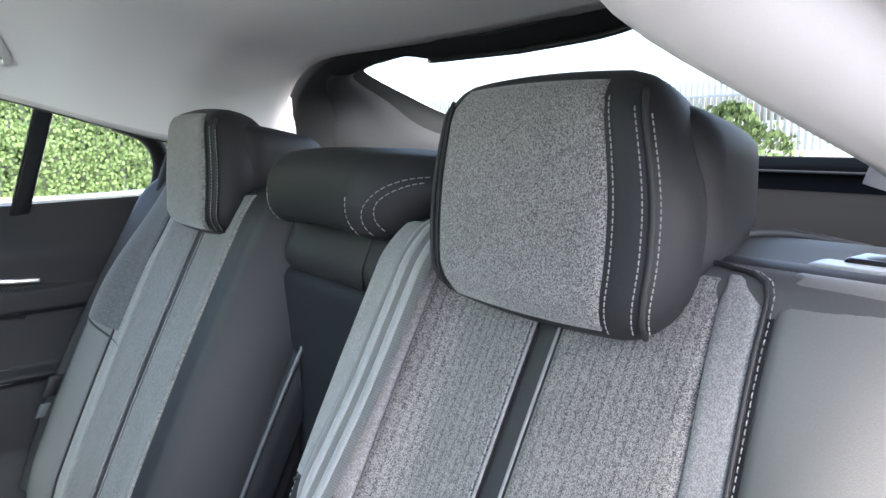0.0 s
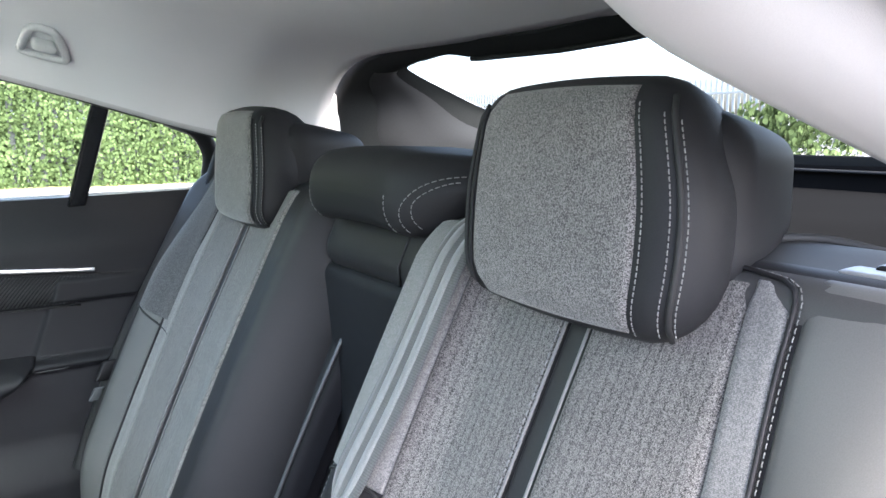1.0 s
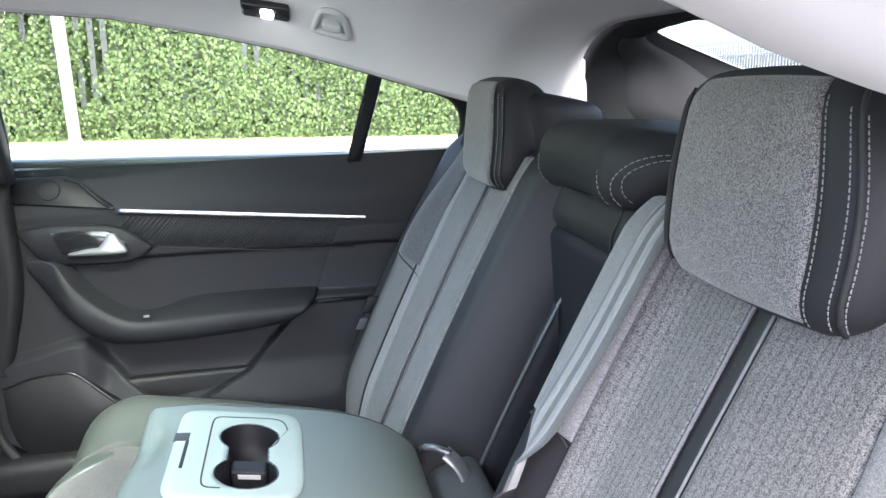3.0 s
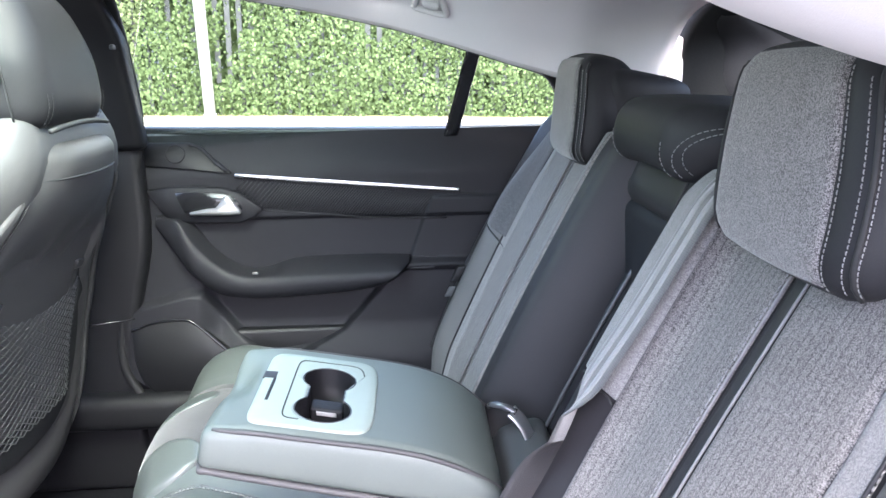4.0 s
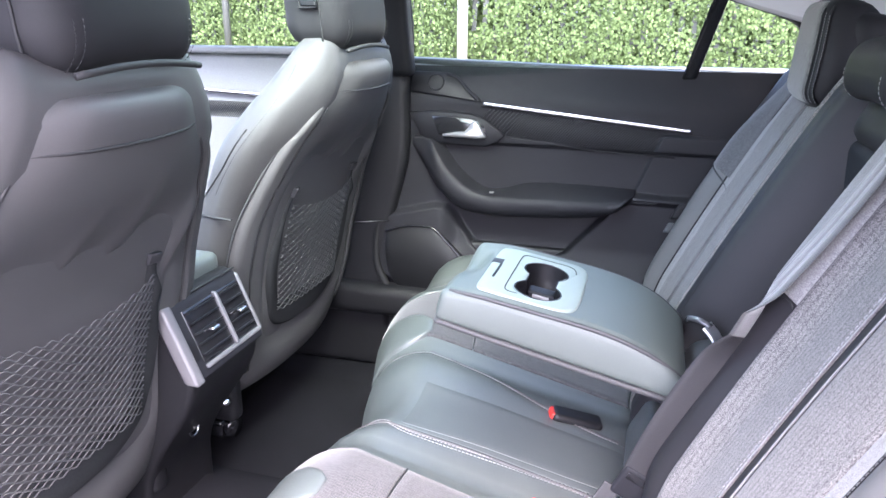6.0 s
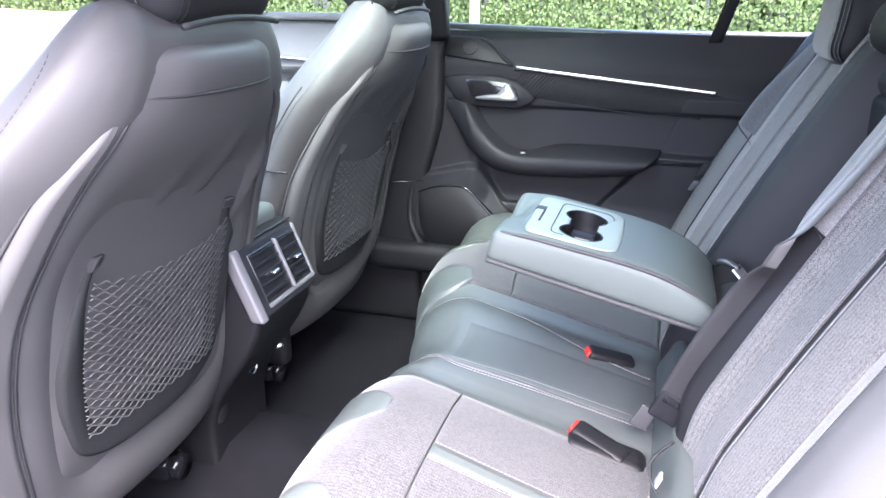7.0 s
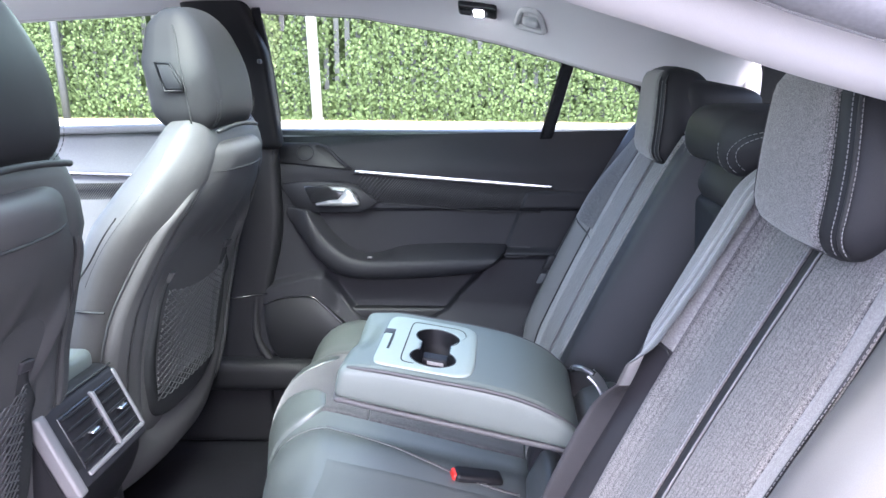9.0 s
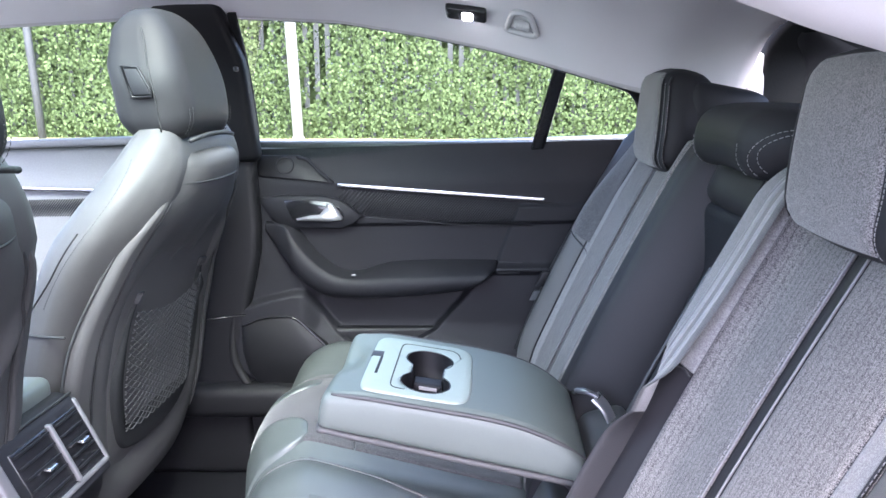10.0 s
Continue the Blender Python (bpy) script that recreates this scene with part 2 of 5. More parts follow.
def rbox(size, r, n=(4, 4, 4), fn=None, centre=(0, 0, 0)):
    """A rounded box in u, v, d, bent into place by fn(u, v, d). Its uv map is u and v in metres."""
    r = min(r, min(size) * 0.499)
    ax = [axis(s, r, k) for s, k in zip(size, n)]
    half = [s / 2 for s in size]
    bm = bmesh.new()
    uvl = bm.loops.layers.uv.new("UVMap")
    made, flat = {}, {}

    def vert(i, j, k):
        key = (i, j, k)
        if key not in made:
            p = Vector((ax[0][i], ax[1][j], ax[2][k]))
            q = Vector([max(-(h - r), min(h - r, c)) for h, c in zip(half, p)])
            d = p - q
            if d.length > 1e-9:
                p = q + d.normalized() * r
            p = p + Vector(centre)
            made[key] = bm.verts.new(fn(*p) if fn else p)
            flat[made[key]] = (p.x, p.y)
        return made[key]
    m = [len(a) - 1 for a in ax]
    for a, b, c in ((0, 1, 2), (1, 2, 0), (2, 0, 1)):
        for side in (0, m[c]):
            for i in range(m[a]):
                for j in range(m[b]):
                    vs = []
                    for di, dj in ((0, 0), (1, 0), (1, 1), (0, 1)):
                        key = [0, 0, 0]
                        key[a], key[b], key[c] = i + di, j + dj, side
                        vs.append(vert(*key))
                    f = bm.faces.new(vs)
                    for lp in f.loops:
                        lp[uvl].uv = flat[lp.vert]
    return bm


def patch(fn, u0, u1, v0, v1, nu, nv, lift=0.004, edge=0.008, sink=-0.004, bm=None):
    """A pillowed panel on the surface fn(u, v, d); u0 and u1 may be functions of v."""
    bm = bm or bmesh.new()
    uvl = bm.loops.layers.uv.verify()
    lo = u0 if callable(u0) else (lambda v: u0)
    hi = u1 if callable(u1) else (lambda v: u1)

    def steps(a, b, n):
        e = min(edge, (b - a) * 0.45)
        return [a, a + e * 0.12, a + e * 0.45] + [a + e + (b - a - 2 * e) * i / n for i in range(n + 1)] + [b - e * 0.45, b - e * 0.12, b]
    rows, flat = [], {}
    for v in steps(v0, v1, nv):
        row = []
        for u in steps(lo(v), hi(v), nu):
            e = min(edge, (hi(v) - lo(v)) * 0.45)
            q = min((u - lo(v)) / e, (hi(v) - u) / e, (v - v0) / edge, (v1 - v) / edge, 1.0)
            d = sink + (lift - sink) * math.sqrt(max(0, 1 - (1 - max(q, 0)) ** 2))
            w = bm.verts.new(fn(u, v, d))
            flat[w] = (u, v)
            row.append(w)
        rows.append(row)
    for r0, r1 in zip(rows, rows[1:]):
        for i in range(len(r0) - 1):
            f = bm.faces.new((r0[i], r0[i + 1], r1[i + 1], r1[i]))
            for lp in f.loops:
                lp[uvl].uv = flat[lp.vert]
    return bm


def tube(points, r, sides=6, bm=None, flat=1.0, closed=False):
    """A round or flattened bar along points."""
    bm = bm or bmesh.new()
    pts = [Vector(p) for p in points]
    rings = []
    n = len(pts)
    up = None
    for i, p in enumerate(pts):
        if closed:
            t = (pts[(i + 1) % n] - pts[i - 1]).normalized()
        else:
            t = (pts[min(i + 1, n - 1)] - pts[max(i - 1, 0)]).normalized()
        if up is None:
            up = t.orthogonal().normalized()
        up = (up - t * up.dot(t)).normalized()
        side = t.cross(up)
        rings.append([bm.verts.new(p + (up * math.cos(a) * flat + side * math.sin(a)) * r) for a in [2 * math.pi * k / sides for k in range(sides)]])
    pairs = list(zip(rings, rings[1:])) + ([(rings[-1], rings[0])] if closed else [])
    for a, b in pairs:
        for k in range(sides):
            bm.faces.new((a[k], a[(k + 1) % sides], b[(k + 1) % sides], b[k]))
    if not closed:
        bm.faces.new(rings[0])
        bm.faces.new(rings[-1][::-1])
    return bm


def stitches(fn, line, gap=0.006, length=0.004, r=0.0006, lift=0.002, bm=None):
    """Dashes of thread along a polyline of (u, v) on the surface fn."""
    bm = bm or bmesh.new()
    pts = [Vector(p) for p in line]
    s, total = 0.0, 0.0
    lens = [(b - a).length for a, b in zip(pts, pts[1:])]
    total = sum(lens)

    def at(s):
        for (a, b), l in zip(zip(pts, pts[1:]), lens):
            if s <= l:
                return a + (b - a) * (s / l)
            s -= l
        return pts[-1]
    while s + length < total:
        a, b = at(s), at(s + length)
        c = (a + b) / 2
        tube([fn(a.x, a.y, lift - r), fn(c.x, c.y, lift), fn(b.x, b.y, lift - r)], r, 5, bm)
        s += gap
    return bm


def stitch_row(parent, fn, path, gap=0.0056, length=0.0038, r=0.0005, lift=0.0016, material=None):
    """One row of stitching as a part."""
    return part("stitching", stitches(fn, path, gap, length, r, lift), material or THREAD, parent, "pale stitching")


def drop(v, low, high, r):
    """How far a rounded edge falls away at v, on a block that runs from low to high."""
    e = min(v - low, high - v)
    if e >= r:
        return 0.0
    return -(r - math.sqrt(max(0.0, r * r - (r - max(e, 0.0)) ** 2)))


def rounded(fn, low, high, r):
    return lambda u, v, d: fn(u, v, d + drop(v, low, high, r))


def seam(fn, line, r=0.0015, lift=0.002, sides=6):
    return tube([fn(u, v, lift) for u, v in line], r, sides)


def poly_prism(outline, fn, d0, d1, bevel=0.0):
    """A plate with an outline in (u, v), from depth d0 to d1 on fn."""
    bm = bmesh.new()
    n = len(outline)
    c = Vector((sum(p[0] for p in outline) / n, sum(p[1] for p in outline) / n))
    lv = [(1.0, d0), (1.0, d1 - bevel)]
    rings = [[bm.verts.new(fn(u, v, d)) for u, v in outline] for k, d in lv]
    if bevel:
        ins = []
        for i in range(n):
            p, a, b = Vector(outline[i]), Vector(outline[i - 1]), Vector(outline[(i + 1) % n])
            nrm = ((p - a).normalized() + (b - p).normalized())
            nrm = Vector((-nrm.y, nrm.x)).normalized()
            q = p + nrm * bevel
            if (q - c).length > (p - c).length:
                q = p - nrm * bevel
            ins.append(bm.verts.new(fn(q.x, q.y, d1)))
        rings.append(ins)
    for a, b in zip(rings, rings[1:]):
        for i in range(n):
            bm.faces.new((a[i], a[(i + 1) % n], b[(i + 1) % n], b[i]))
    bm.faces.new(rings[0])
    bm.faces.new(rings[-1])
    return bm


def curve_pts(pts, n=8):
    """A smooth line through the points (Catmull-Rom)."""
    P = [Vector(p) for p in pts]
    P = [P[0] * 2 - P[1]] + P + [P[-1] * 2 - P[-2]]
    out = []
    for i in range(1, len(P) - 2):
        for k in range(n):
            t = k / n
            out.append(0.5 * ((2 * P[i]) + (P[i + 1] - P[i - 1]) * t + (2 * P[i - 1] - 5 * P[i] + 4 * P[i + 1] - P[i + 2]) * t * t + (3 * P[i] - P[i - 1] - 3 * P[i + 1] + P[i + 2]) * t ** 3))
    out.append(P[-2])
    return out


def box(x0, x1, y0, y1, z0, z1, r=0.004, n=(1, 1, 1), fn=None):
    return rbox((x1 - x0, y1 - y0, z1 - z0), r, n, fn, ((x0 + x1) / 2, (y0 + y1) / 2, (z0 + z1) / 2))
# ---- outdoors ----
SLOPE = -0.034               # the car park falls away behind the car


def ground_height(x, y):
    far = max(-60.0, min(60.0, x))
    return SLOPE * far + table([(-60, 0.0), (3.0, 0.0), (7.4, 0.38), (8.3, 0.42), (60, 0.7)], y)


def make_ground():
    bm = bmesh.new()
    ys = [-300, -60, -20, -5, 0, 3, 4, 5, 6, 7, 7.4, 8.3, 12, 60, 300]
    xs = [-300, -60, -20, -8, -4, 0, 4, 8, 20, 60, 300]
    grid = [[bm.verts.new((x, y, ground_height(x, y))) for x in xs] for y in ys]
    for a, b in zip(grid, grid[1:]):
        for i in range(len(xs) - 1):
            bm.faces.new((a[i], a[i + 1], b[i + 1], b[i]))
    tagged(part("ground", bm, ROAD), "dark grey asphalt of a car park", "ground", kind="structure")
    lay = lambda x, y, z: Vector((x, y, z + SLOPE * x))
    tagged(part("kerb", box(-40, 40, 8.28, 8.5, 0.2, 0.50, 0.02, (40, 1, 1), lay), KERB), "pale concrete kerb along the foot of the ivy", "kerb", kind="structure")
    tagged(part("verge", box(-40, 40, 8.5, 9.6, 0.2, 0.49, 0.02, (40, 1, 1), lay), VERGE), "strip of bare earth and grass under the ivy", "verge", kind="structure")
    tagged(part("pavement", box(-40, 40, 2.4, 8.26, 0, 0.02, 0.004, (40, 30, 1), lambda x, y, z: Vector((x, y, z + ground_height(x, y) - 0.002))), PAVING), "pale worn paving along the car's far side", "pavement", kind="structure")
    lines = thing("parking_lines", "worn white painted parking lines on the asphalt", "road marking", kind="structure")
    for i in range(5):
        x = -6.4 + 2.6 * i
        part("line", box(x, x + 0.1, 4.2, 7.3, 0, 0.006, 0.002, (1, 16, 1), lambda a, b, c: Vector((a, b, c + ground_height(a, b) + 0.021))), POST, lines)


make_ground()


def leaf_cloud(name, spots, size, rnd, material, label, category):
    """Many small five-cornered leaves at the spots, as one mesh."""
    verts, faces = [], []
    for x, y, z in spots:
        s = rnd.uniform(*size)
        m = Euler((rnd.uniform(-0.1, 0.9), rnd.uniform(-0.6, 0.6), rnd.uniform(-0.7, 0.7))).to_matrix()
        k = len(verts)
        for a, b, c in ((0, 0, 0), (-0.62, 0.06, -0.3), (-0.4, 0.1, -0.95), (0, 0.16, -1.35), (0.4, 0.1, -0.95), (0.62, 0.06, -0.3)):
            p = m @ Vector((a * s, -b * s, c * s))
            verts.append((x + p.x, y + p.y, z + p.z))
        faces += [(k, k + 1, k + 2, k + 3), (k, k + 3, k + 4, k + 5)]
    me = bpy.data.meshes.new(name)
    me.from_pydata(verts, [], faces)
    me.materials.append(material)
    return tagged(new(name, me), label, category, kind="stuff")


def make_hedge():
    rnd = random.Random(5)
    spots = []
    for i in range(135000):
        x = rnd.uniform(-14, 3.6)
        z = 0.40 + SLOPE * x + 3.3 * rnd.random()
        h = z - SLOPE * x
        hole = noise.noise(Vector((x * 0.9, z * 0.45, 3.0))) + 0.6 * noise.noise(Vector((x * 2.6, z * 1.3, 8.0))) + (0.4 if h < 1.2 else 0.22 - 0.10 * max(0, h - 1.8))
        if hole < -0.16 and rnd.random() < 0.93:
            continue
        y = 8.98 + 0.16 * noise.noise(Vector((x * 1.3, z * 1.3, 0))) + 0.1 * noise.noise(Vector((x * 5, z * 5, 0))) + rnd.uniform(-0.08, 0.14)
        spots.append((x, y, z))
    leaf_cloud("ivy_hedge", spots, (0.020, 0.037), rnd, LEAF, "dense green ivy grown over a steel palisade fence", "hedge")
    back = []
    for i in range(42000):
        x = rnd.uniform(-16, 4.2)
        back.append((x, 9.55 + rnd.uniform(-0.12, 0.25), 0.40 + SLOPE * x + 3.6 * rnd.random()))
    leaf_cloud("shrubbery", back, (0.08, 0.14), rnd, LEAFDARK, "dark green shrubbery behind the palisade fence", "shrubs")


make_hedge()


def make_fence(name, label, n, pitch, place, height, turn, steel):
    """A palisade fence: two rails and n pales."""
    f = thing(name, label, "fence", "palisade fences")
    length = n * pitch
    for z in (0.35, height - 0.4):
        part("rail", box(0, length, 0.05, 0.1, z, z + 0.06), steel, f)
    first = None
    for i in range(n):
        if first is None:
            bm = poly_prism([(-0.034, 0), (0.034, 0), (0.034, height - 0.1), (0.017, height), (0, height - 0.06), (-0.017, height), (-0.034, height - 0.1)], lambda u, v, d: Vector((u, -d + 4 * u * u, v)), 0, 0.012)
            first = sharp(part("pale", bm, steel, f))
        else:
            o = new("pale", first.data)
            o.parent = f
            o.location.x = pitch * i
    f.matrix_world = Matrix.Translation(place) @ Matrix.Rotation(turn, 4, 'Z') @ Matrix.Rotation(math.atan(-SLOPE) if abs(turn) < 0.1 else 0, 4, 'Y')


make_fence("palisade_fence", "grey galvanised steel palisade fence grown over with ivy", 118, 0.15, (-14, 9.14, 0.42 - SLOPE * -14 * -1), 3.2, 0, FENCE)
make_fence("palisade_fence", "pale steel palisade fence across the car park's end", 130, 0.15, (14.5, 6.0, -0.1), 2.05, radians(90), PALESTEEL)

lamp_post = thing("lamp_post", "white painted steel street lamp post before the ivy", "lamp post")
part("pole", tube([(-2.80, 8.75, 0.3), (-2.80, 8.75, 2.5), (-2.80, 8.75, 6)], 0.07, 20), POST, lamp_post)
part("base_collar", tube([(-2.80, 8.75, 0.5), (-2.80, 8.75, 0.62)], 0.08, 20), POST, lamp_post)
dark_post = thing("sign_post", "dark grey steel post before the ivy", "post")
part("pole", tube([(-6.35, 8.8, 0.4), (-6.35, 8.8, 2.5), (-6.35, 8.8, 4)], 0.05, 16), DARKSTEEL, dark_post)


def make_bush():
    rnd = random.Random(9)
    spots = []
    for cx, cy, cz, r in ((13.6, 8.6, 0.5, 0.9), (13.5, 7.4, 0.3, 0.7), (13.8, 9.6, 0.4, 0.6), (13.7, 8.2, 0.95, 0.5)):
        for i in range(700):
            d = Vector((rnd.gauss(0, 1), rnd.gauss(0, 1), rnd.gauss(0, 1))).normalized() * r * rnd.uniform(0.7, 1.08)
            spots.append((cx + d.x, cy + d.y, cz + d.z))
    leaf_cloud("shrub", spots, (0.06, 0.12), rnd, LEAF, "low green shrub at the car park's end", "shrub")


make_bush()


def make_blue_car():
    """A parked car, far off through the rear window."""
    c = thing("parked_car", "bright blue parked hatchback behind the car", "car")
    place = Vector((9.6, 8.35, ground_height(9.6, 8.35)))

    def fn(u, v, d):
        return place + Vector((u, v, d))
    part("body", rbox((1.75, 4.0, 0.62), 0.14, (4, 10, 3), lambda u, v, d: fn(u * (1 - 0.1 * smooth(0.5, 0.9, d)), v, d), (0, 0, 0.5)), BLUE, c)
    part("cabin", rbox((1.5, 2.2, 0.55), 0.16, (4, 8, 3), lambda u, v, d: fn(u * (1 - 0.25 * smooth(0.8, 1.35, d)), v * (1 - 0.3 * smooth(0.8, 1.35, d)), d), (0, 0.1, 1.0)), BLUE, c)
    part("side_window", rbox((1.55, 1.7, 0.3), 0.05, (2, 6, 2), lambda u, v, d: fn(u * (1 - 0.2 * smooth(0.8, 1.35, d)), v * (1 - 0.3 * smooth(0.8, 1.35, d)), d), (0, 0.1, 1.02)), GLOSS, c)
    for y in (-1.25, 1.25):
        for x in (-0.8, 0.8):
            part("wheel", tube([fn(x - 0.1, y, 0.31), fn(x + 0.1, y, 0.31)], 0.31, 24), PLASTIC, c)


make_blue_car()

# ---- the car's shell ----
CY = 0.015                  # the car's middle line
RAIL = [(-2.4, 1.22), (-1.7, 1.29), (-1.3, 1.306), (-0.9, 1.313), (-0.75, 1.303), (-0.58, 1.288), (-0.41, 1.254), (-0.28, 1.223), (-0.16, 1.184), (-0.07, 1.153), (0.01, 1.129), (0.12, 1.098), (0.24, 1.055)]
HALF = [(-2.4, 0.55), (-0.75, 0.605), (-0.3, 0.58), (-0.2, 0.54), (-0.1, 0.508), (0.01, 0.507), (0.12, 0.502), (0.20, 0.50)]
TOP = [(-2.4, 1.25), (-1.7, 1.345), (-0.8, 1.355), (-0.3, 1.338), (0.0, 1.286), (0.12, 1.262), (0.20, 1.246)]
BEND = [(-0.35, 6.5), (-0.1, 5.0), (0.05, 6.0), (0.20, 12.0)]


def liner(x, k):
    """The headliner: x along the car, k from -1 (near rail) to 1 (far rail)."""
    w, e, c, p = table(HALF, x), table(RAIL, x), table(TOP, x), table(BEND, x)
    # the near rail lies a little higher over the open door
    if k < 0:
        e += 0.005 * smooth(-0.35, -0.08, x)
    # its rear edge bows to the back in the middle
    back = 0.075 * smooth(-0.12, 0.20, x) * (1 - abs(k) ** 2.1)
    return Vector((x + back, CY + w * k, (c - 0.05 * back) - (c - e) * abs(k) ** p))


# roof opening that no view reaches, added to let green light down
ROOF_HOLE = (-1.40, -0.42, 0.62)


def make_ceiling():
    bm = bmesh.new()
    xs = [-1.56 + 1.76 * i / 80 for i in range(81)]
    ks = [math.sin(math.pi / 2 * (-1 + 2 * i / 60)) for i in range(61)]
    low = [[bm.verts.new(liner(x, k)) for k in ks] for x in xs]
    up = [[bm.verts.new(liner(x, k) + Vector((0, 0.04 * k, 0.035))) for k in ks] for x in xs]
    # the opening of the assumed glass roof
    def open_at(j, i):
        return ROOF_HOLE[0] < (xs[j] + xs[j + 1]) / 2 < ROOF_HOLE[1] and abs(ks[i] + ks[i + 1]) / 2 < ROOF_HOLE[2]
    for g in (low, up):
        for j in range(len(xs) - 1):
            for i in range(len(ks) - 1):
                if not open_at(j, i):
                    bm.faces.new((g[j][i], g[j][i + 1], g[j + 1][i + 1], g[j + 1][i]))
    for i in range(len(xs) - 1):
        for k in (0, -1):
            bm.faces.new((low[i][k], low[i + 1][k], up[i + 1][k], up[i][k]))
    for i in range(len(ks) - 1):
        for r in (0, -1):
            bm.faces.new((low[r][i], low[r][i + 1], up[r][i + 1], up[r][i]))
    tagged(part("ceiling", bm, LINER), "pale grey cloth headliner of the car", "ceiling", kind="structure")
    # the broad cloth lip, rubber seal and painted frame along each door opening
    for s in (-1, 1):
        bm = bmesh.new()
        rows = []
        for x in xs:
            p = liner(x, s)
            rows.append([bm.verts.new(p + Vector((0, s * a, b))) for a, b in ((-0.006, 0.012), (0.0, -0.001), (0.012, -0.004), (0.03, -0.003), (0.045, 0.001), (0.055, 0.008), (0.060, 0.018), (0.060, 0.030), (0.05, 0.04))])
        for a, b in zip(rows, rows[1:]):
            for k in range(8):
                bm.faces.new((a[k], a[k + 1], b[k + 1], b[k]))
        tagged(part("trim", bm, LIP), "pale cloth lip of the headliner over the door", "trim", kind="structure")
        pts = [liner(x, s) + Vector((0, 0.072 * s, 0.034)) for x in xs if x < 0.14]
        tagged(part("trim", tube(pts, 0.011, 10), SEAL), "dark grey rubber door seal under the roof", "trim", kind="structure")
        pts = [liner(x, s) + Vector((0, 0.115 * s, 0.050)) for x in xs if x < 0.14]
        tagged(part("trim", tube(pts, 0.034, 12), BODYPAINT), "grey painted roof frame over the door", "trim", kind="structure")


make_ceiling()


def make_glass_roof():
    """The tinted glass roof and frame over the seats, unseen, assumed from green light."""
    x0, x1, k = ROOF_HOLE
    w = tagged(new("window_1"), "assumed green tinted panoramic glass roof, out of view, in a dark frame", "window", kind="structure")
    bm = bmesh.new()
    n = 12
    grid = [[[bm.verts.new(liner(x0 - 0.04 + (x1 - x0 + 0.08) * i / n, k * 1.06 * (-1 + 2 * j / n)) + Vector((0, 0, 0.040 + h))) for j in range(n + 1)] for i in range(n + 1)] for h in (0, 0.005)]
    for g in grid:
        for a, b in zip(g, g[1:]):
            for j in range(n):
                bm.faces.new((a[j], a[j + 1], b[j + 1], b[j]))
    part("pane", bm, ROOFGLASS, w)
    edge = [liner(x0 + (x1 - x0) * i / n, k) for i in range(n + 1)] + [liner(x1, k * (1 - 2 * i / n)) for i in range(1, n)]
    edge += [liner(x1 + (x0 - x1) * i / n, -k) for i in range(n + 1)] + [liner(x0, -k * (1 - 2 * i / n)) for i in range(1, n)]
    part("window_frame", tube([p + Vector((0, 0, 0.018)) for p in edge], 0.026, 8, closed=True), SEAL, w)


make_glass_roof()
tagged(part("floor", box(-2.4, -0.35, -0.68, 0.74, 0.17, 0.23, 0.01, (20, 12, 1), lambda x, y, z: Vector((x, y, z + 0.1 * math.exp(-((y + 0.03) / 0.12) ** 2) + 0.004 * noise.noise(Vector((x * 8, y * 8, 0)))))), CARPET), "black carpet of the car floor", "floor", kind="structure")

# closing walls that no view reaches
# unseen near-side shells, placed to keep low side light out
tagged(part("wall_near_front", box(-2.3, -0.98, -0.80, -0.70, 0.1, 1.03, 0.03), PLASTIC), "black shut front door of the near side", "wall", kind="structure")
tagged(part("wall_near_pillar", box(-1.08, -0.98, -0.78, -0.66, 1.03, 1.30, 0.03), PLASTIC), "black door pillar of the near side", "wall", kind="structure")
tagged(part("wall_near_sill", box(-2.3, 0.1, -0.74, -0.68, 0.1, 0.42, 0.02), PLASTIC), "black door sill of the near side", "wall", kind="structure")
tagged(part("wall_front", box(-2.45, -2.3, -0.7, 0.74, 0.2, 0.95, 0.03), SOFT), "black dashboard wall at the car's front", "wall", kind="structure")
tagged(part("wall_rear", box(1.10, 1.16, -0.62, 0.65, 0.5, 1.045, 0.02), HATCH), "black inner trim of the tailgate", "wall", kind="structure")
tagged(part("wall_sill", box(-2.3, -0.1, 0.705, 0.77, 0.1, 0.60, 0.01), PLASTIC), "black door sill panel of the far side", "wall", kind="structure")
tagged(part("trim", box(1.085, 1.10, -0.6, 0.63, 1.018, 1.023, 0.002), RIBPLASTIC), "thin pale seam across the tailgate trim", "trim", kind="structure")
for s in (-1, 1):
    tagged(part("wall_side", box(0.12, 1.12, CY + s * 0.60 - 0.02, CY + s * 0.60 + 0.02, 0.5, 1.04, 0.01), HATCH), "black side trim of the boot", "wall", kind="structure")
tagged(part("parcel_shelf", box(0.16, 1.09, CY - 0.575, CY + 0.575, 0.955, 0.985, 0.008), HATCH), "black carpeted parcel shelf behind the seats", "shelf", kind="structure")


